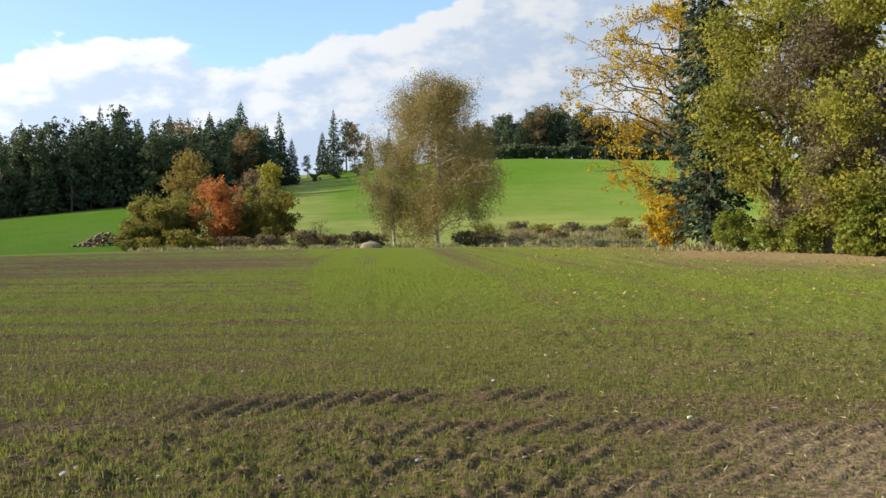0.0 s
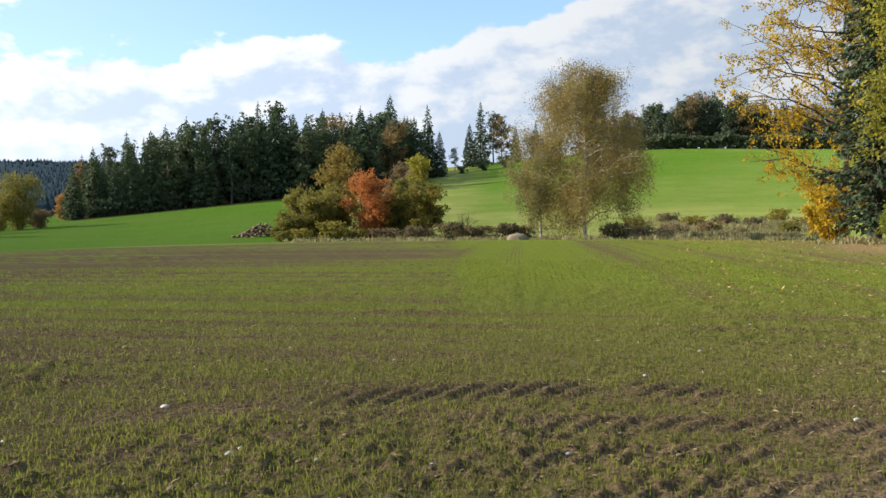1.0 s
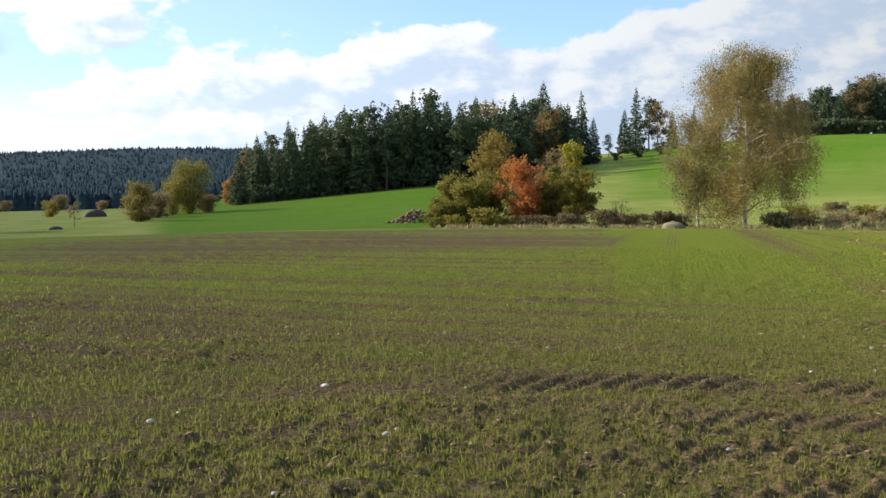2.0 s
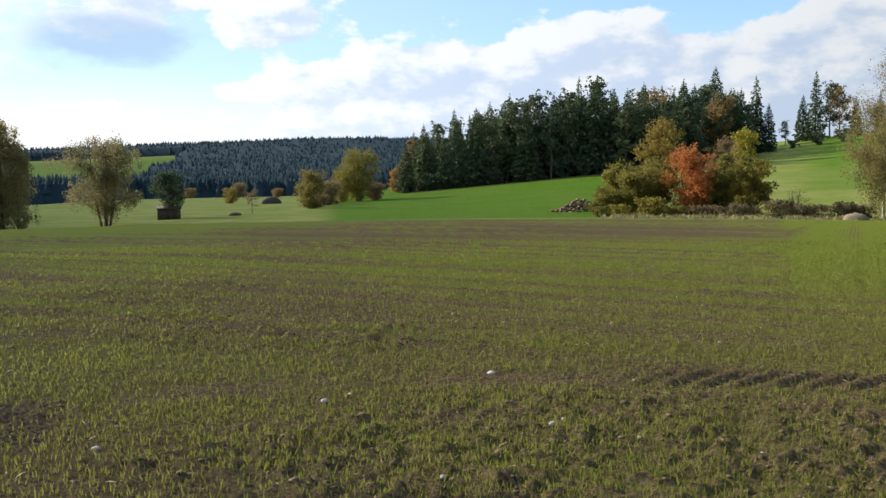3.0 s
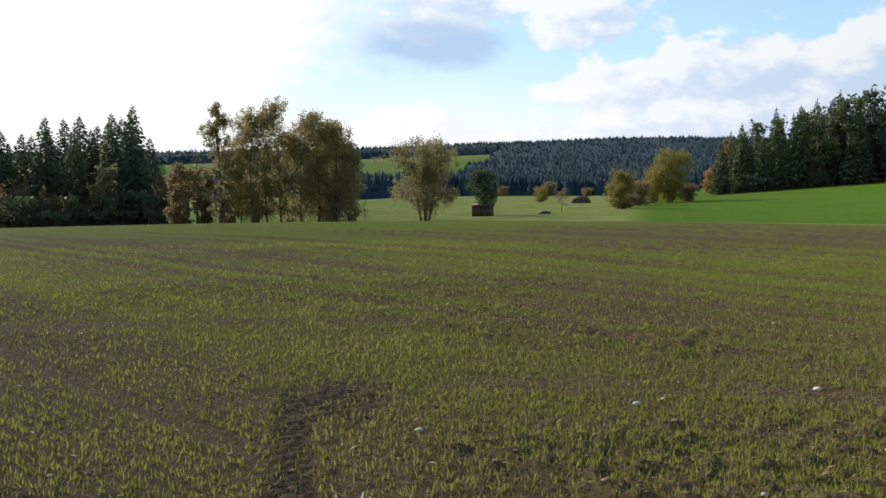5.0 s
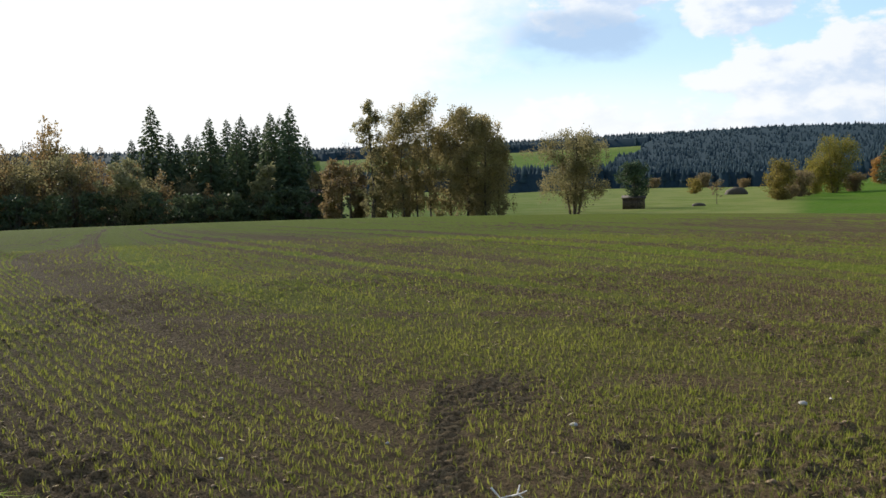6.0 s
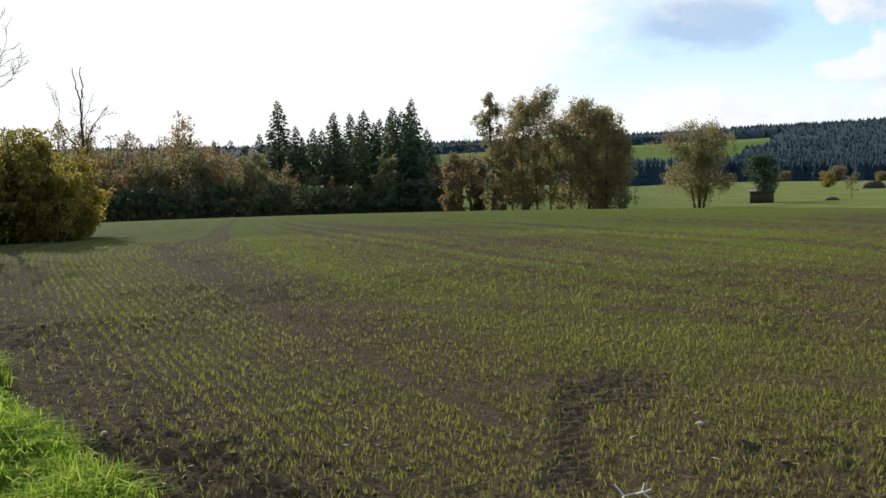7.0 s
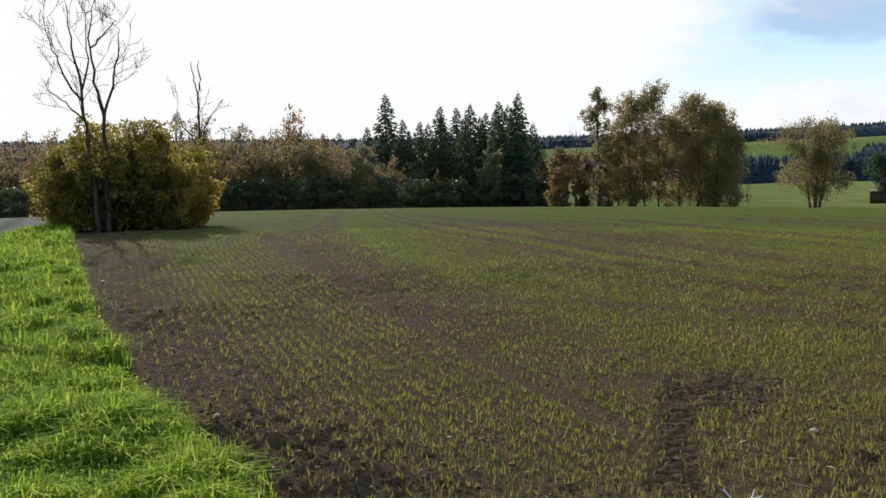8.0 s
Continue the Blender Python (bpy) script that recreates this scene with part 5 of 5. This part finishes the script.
def blade_mesh(base, length, lean, width):
    """Long bent grass blades."""
    n = len(base)
    a = rng.uniform(0, 2 * math.pi, n)
    out = np.column_stack([np.cos(a), np.sin(a), np.zeros(n)])
    side = np.column_stack([-out[:, 1], out[:, 0], np.zeros(n)])
    L, k, w = length[:, None], lean[:, None], width[:, None]
    up = np.array([[0, 0, 1.0]])
    p1 = base + up * L * 0.5 + out * L * 0.15 * k
    p2 = p1 + up * L * (0.36 - 0.2 * k) + out * L * 0.36 * k
    p3 = p2 + up * L * (0.12 - 0.32 * k) + out * L * 0.40 * k
    v = np.stack([base - side * w, base + side * w, p1 + side * w * 1.1, p1 - side * w * 1.1, 0.4 * p2 + 0.6 * p3 + side * w * 0.1, 0.4 * p2 + 0.6 * p3 - side * w * 0.1], 1)
    f = np.array([[0, 1, 2, 3], [3, 2, 4, 5]])
    return v.reshape(-1, 3), (np.arange(n)[:, None, None] * 6 + f[None]).reshape(-1, 4)


def verge():
    n = 64000
    x = -np.exp(rng.uniform(math.log(2.3), math.log(34), n))
    x[: n // 8] = rng.uniform(-2.5, 2.0, n // 8)
    vl = verge_line(x)
    y = vl - rng.uniform(0, 1, n) ** 1.1 * (vl - track_edge(x) + 0.1) + rng.normal(size=n) * 0.05
    tuft = fbm(x * 2.4, y * 2.4, 71, 3)
    z, zn = ground_height(x, y)
    keep = (rng.uniform(0, 1, n) < 0.35 + 1.2 * tuft) & (np.hypot(x, y) > 1.0) & (zn["road"] < 0.5)
    r = np.hypot(x, y)
    length = (0.06 + 0.20 * smooth(tuft, 0.35, 0.72)) * rng.uniform(0.7, 1.3, n) * (1 + 0.25 * smooth(r, 12, 30))
    lean = np.clip(rng.normal(0.85, 0.3, n), 0.1, 1.3)
    width = 0.0027 + 0.00032 * r
    base = np.column_stack([x, y, z - 0.01])
    stuff("verge_grass", raw_mesh("verge_grass", *blade_mesh(base[keep], length[keep], lean[keep], width[keep])), VERGE_GRASS, "lush tangled green grass on the track verge", "grass")


def dry_tussocks():
    """Pale withered grass along the far edge and the bank."""
    out = []
    for az0, az1, r0, r1, n, hmax in ((-12, 19, 75, 83, 9000, 0.55), (-13, -2, 84, 128, 14000, 0.95), (-31, -12.5, 47, 56, 5000, 0.5), (2, 9, 84, 93, 4000, 0.6)):
        az = rng.uniform(az0, az1, n)
        r = rng.uniform(r0, r1, n)
        t = fbm(az * 1.6, r * 0.35, 81, 3)
        keep = t > 0.48
        a = np.radians(az[keep])
        rr = r[keep]
        x, y = -rr * np.sin(a), rr * np.cos(a)
        base = np.column_stack([x, y, land(x, y) - 0.02])
        L = (0.2 + (hmax - 0.2) * smooth(t[keep], 0.48, 0.7)) * rng.uniform(0.7, 1.2, keep.sum())
        out.append(blade_mesh(base, L, np.clip(rng.normal(0.6, 0.25, keep.sum()), 0.1, 1.2), np.full(keep.sum(), 0.035)))
    stuff("dry_grass", raw_mesh("dry_grass", *joined(out)), DRY_GRASS, "pale withered grass along the field bank", "grass")


def litter():
    n = 5200
    az = rng.uniform(-31, -5, n)
    r = 56 - 40 * rng.uniform(0, 1, n) ** 2.0
    a = np.radians(az)
    x, y = -r * np.sin(a), r * np.cos(a)
    z, zn = ground_height(x, y)
    p = np.column_stack([x, y, z + 0.015])
    v, f = leaves(p, 0.075, unit(rng.normal(size=(n, 3)) * np.array([1, 1, 0.15])), 0.8, 0.1, np.tile([0, 0, 1.0], (n, 1)))
    stuff("fallen_leaves", raw_mesh("fallen_leaves", v, f), FALLEN, "yellow-brown fallen leaves strewn over the field", "leaves")


def straw():
    """Bits of old straw lying on the tilled soil."""
    n = 14000
    r = np.sqrt(rng.uniform(2.5 ** 2, 15.0 ** 2, n))
    az = np.radians(rng.uniform(-31, 97, n))
    x, y = -r * np.sin(az), r * np.cos(az)
    z, zn = ground_height(x, y)
    keep = (zn["verge"] < 0.2) & (rng.uniform(0, 1, n) < 0.14 + 0.86 * smooth(x - 0.2 * y, -1.5, 2.0))
    p = np.column_stack([x, y, z + 0.01])[keep]
    k = len(p)
    v, f = leaves(p, 0.06, unit(rng.normal(size=(k, 3)) * np.array([1, 1, 0.25])), 0.13, 0.1, np.tile([0, 0, 1.0], (k, 1)))
    stuff("straw", raw_mesh("straw", v, f), STRAW, "pale bits of old straw on the soil", "straw")


# ---- heaps, boulder and huts ----
def heap(name, label, category, mat, az, r, length, depth, height, n, size, seed):
    """A long pile of lumps."""
    p = at(az, r)
    loc = np.random.default_rng(seed)
    u, w = loc.normal(size=n) * 0.38, loc.normal(size=n) * 0.38
    h = np.clip(1 - (u ** 2 + w ** 2) * 1.2, 0, 1) * (0.75 + 0.5 * np.sin(u * 5 + 1) * 0.4)
    pos = np.column_stack([u * length / 1.3, w * depth / 1.3, h * height * loc.uniform(0.2, 0.95, n)])
    root = thing(name, label, category)
    shapes = []
    for k in range(5):
        me = raw_mesh("lump", *lump(seed + k, 1, 0.5))
        me.materials.append(mat)
        shapes.append(me)
    for k in range(n):
        ob = new("lump", shapes[k % 5])
        ob.parent = root
        q = loc.uniform(0.5, 1.3) * size
        ob.matrix_basis = Matrix.LocRotScale(Vector(pos[k]), Euler((0, 0, loc.uniform(0, 6.28))), (q, q * 0.85, q * 0.65))
    root.matrix_basis = pose(p.x, p.y, p.z - 0.05, 0, 0, az)
    return root


def mound(label, az, r, length, depth, height, seed):
    """A rounded dark heap."""
    v, f = lump(seed, 3, 0.07)
    v = v * np.array([length, depth, height * 2])
    me = raw_mesh("manure_heap", v, f)
    me.materials.append(HEAP)
    p = at(az, r)
    ob = tagged(new("manure_heap", me), label, "heap")
    ob.matrix_basis = pose(p.x, p.y, p.z - 0.05, 0, 0, az)


def board_box(w, d, h, boards, t=0.03):
    """Four walls of upright boards with gaps, as vertices and quads."""
    pieces = []
    for side in range(4):
        span = w if side % 2 == 0 else d
        off = (d if side % 2 == 0 else w) / 2
        for k in range(boards):
            x0, x1 = -span / 2 + span * k / boards + 0.006, -span / 2 + span * (k + 1) / boards - 0.006
            v = np.array([[q, s, e] for e in (0, h) for q, s in ((x0, off - t), (x1, off - t), (x1, off), (x0, off))])
            c, s_ = math.cos(side * math.pi / 2), math.sin(side * math.pi / 2)
            v = np.column_stack([v[:, 0] * c - v[:, 1] * s_, v[:, 0] * s_ + v[:, 1] * c, v[:, 2]])
            pieces.append((v, np.array([[0, 3, 2, 1], [4, 5, 6, 7], [0, 1, 5, 4], [1, 2, 6, 5], [2, 3, 7, 6], [3, 0, 4, 7]])))
    return joined(pieces)


def box(x0, x1, y0, y1, z0, z1):
    v = np.array([[x, y, z] for z in (z0, z1) for x, y in ((x0, y0), (x1, y0), (x1, y1), (x0, y1))], float)
    return v, np.array([[0, 3, 2, 1], [4, 5, 6, 7], [0, 1, 5, 4], [1, 2, 6, 5], [2, 3, 7, 6], [3, 0, 4, 7]])


def shed():
    root = thing("shed", "small dark board shed standing in the meadow", "shed")
    put_part("wall", raw_mesh("wall", *board_box(2.9, 2.2, 1.45, 14)), BOARD, root)
    v, f = box(-1.6, 1.6, -1.3, 1.3, 1.45, 1.55)
    v[:, 2] += np.where(v[:, 1] > 0, 0.22, 0)
    put_part("roof", raw_mesh("roof", v, f), BOARD, root)
    p = at(43.6, 129.6)
    root.matrix_basis = pose(p.x, p.y, p.z - 0.05, 0, 0, 43)


def gable_house(az, r, w, d, wall, rise, turn, label):
    root = thing("house", label, "house")
    v = np.array([[-w / 2, -d / 2, 0], [w / 2, -d / 2, 0], [w / 2, d / 2, 0], [-w / 2, d / 2, 0], [-w / 2, -d / 2, wall], [w / 2, -d / 2, wall], [w / 2, d / 2, wall], [-w / 2, d / 2, wall], [0, -d / 2, wall + rise], [0, d / 2, wall + rise]])
    me = bpy.data.meshes.new("wall")
    me.from_pydata(v.tolist(), [], [(0, 1, 5, 8, 4), (1, 2, 6, 5), (2, 3, 7, 9, 6), (3, 0, 4, 7)])
    put_part("wall", me, PLASTER, root)
    slabs = []
    for sgn in (-1, 1):
        e = np.array([[0, -d / 2 - .4, wall + rise + .12], [0, d / 2 + .4, wall + rise + .12], [sgn * (w / 2 + .45), d / 2 + .4, wall - .35], [sgn * (w / 2 + .45), -d / 2 - .4, wall - .35]])
        vv = np.vstack([e, e + [0, 0, .14]])
        slabs.append((vv, np.array([[0, 1, 2, 3], [4, 7, 6, 5], [0, 4, 5, 1], [1, 5, 6, 2], [2, 6, 7, 3], [3, 7, 4, 0]])))
    put_part("roof", raw_mesh("roof", *joined(slabs)), ROOF_TILE, root)
    for x in (-w * .24, w * .24):
        put_part("window", raw_mesh("window", *box(x - .4, x + .4, -d / 2 - .03, -d / 2 + .05, wall * .35, wall * .8)), BOARD, root)
    p = at(az, r)
    root.matrix_basis = pose(p.x, p.y, p.z - 0.1, 0, 0, az + turn)


def boulder():
    v, f = lump(77, 3, 0.09)
    v = v * np.array([1.8, 1.3, 0.95])
    me = raw_mesh("straw_heap", v, f)
    me.materials.append(HAYMAT)
    me.shade_smooth()
    p = at(4.3, 79)
    ob = tagged(new("straw_heap", me), "pale weathered straw heap at the field edge", "heap")
    ob.matrix_basis = pose(p.x, p.y, p.z + 0.1, 0, 0, 10)


heap("rubble_heap", "reddish-brown heap of rubble and earth on the grass", "heap", RUBBLE, 19.6, 106, 4.8, 2.4, 1.7, 220, 0.40, 5)
mound("dark manure heap in the meadow", 37.8, 205, 4.6, 2.6, 1.6, 6)
mound("low dark heap lying in the meadow", 39.9, 132, 1.9, 1.0, 0.5, 7)
boulder()
shed()
gable_house(62.35, 122.5, 4.2, 5.0, 1.7, 2.2, 12, "small brown-roofed cottage half hidden by the wood")
dry_tussocks()
litter()
straw()
stones()
twig()
verge()
clods()
seedlings()
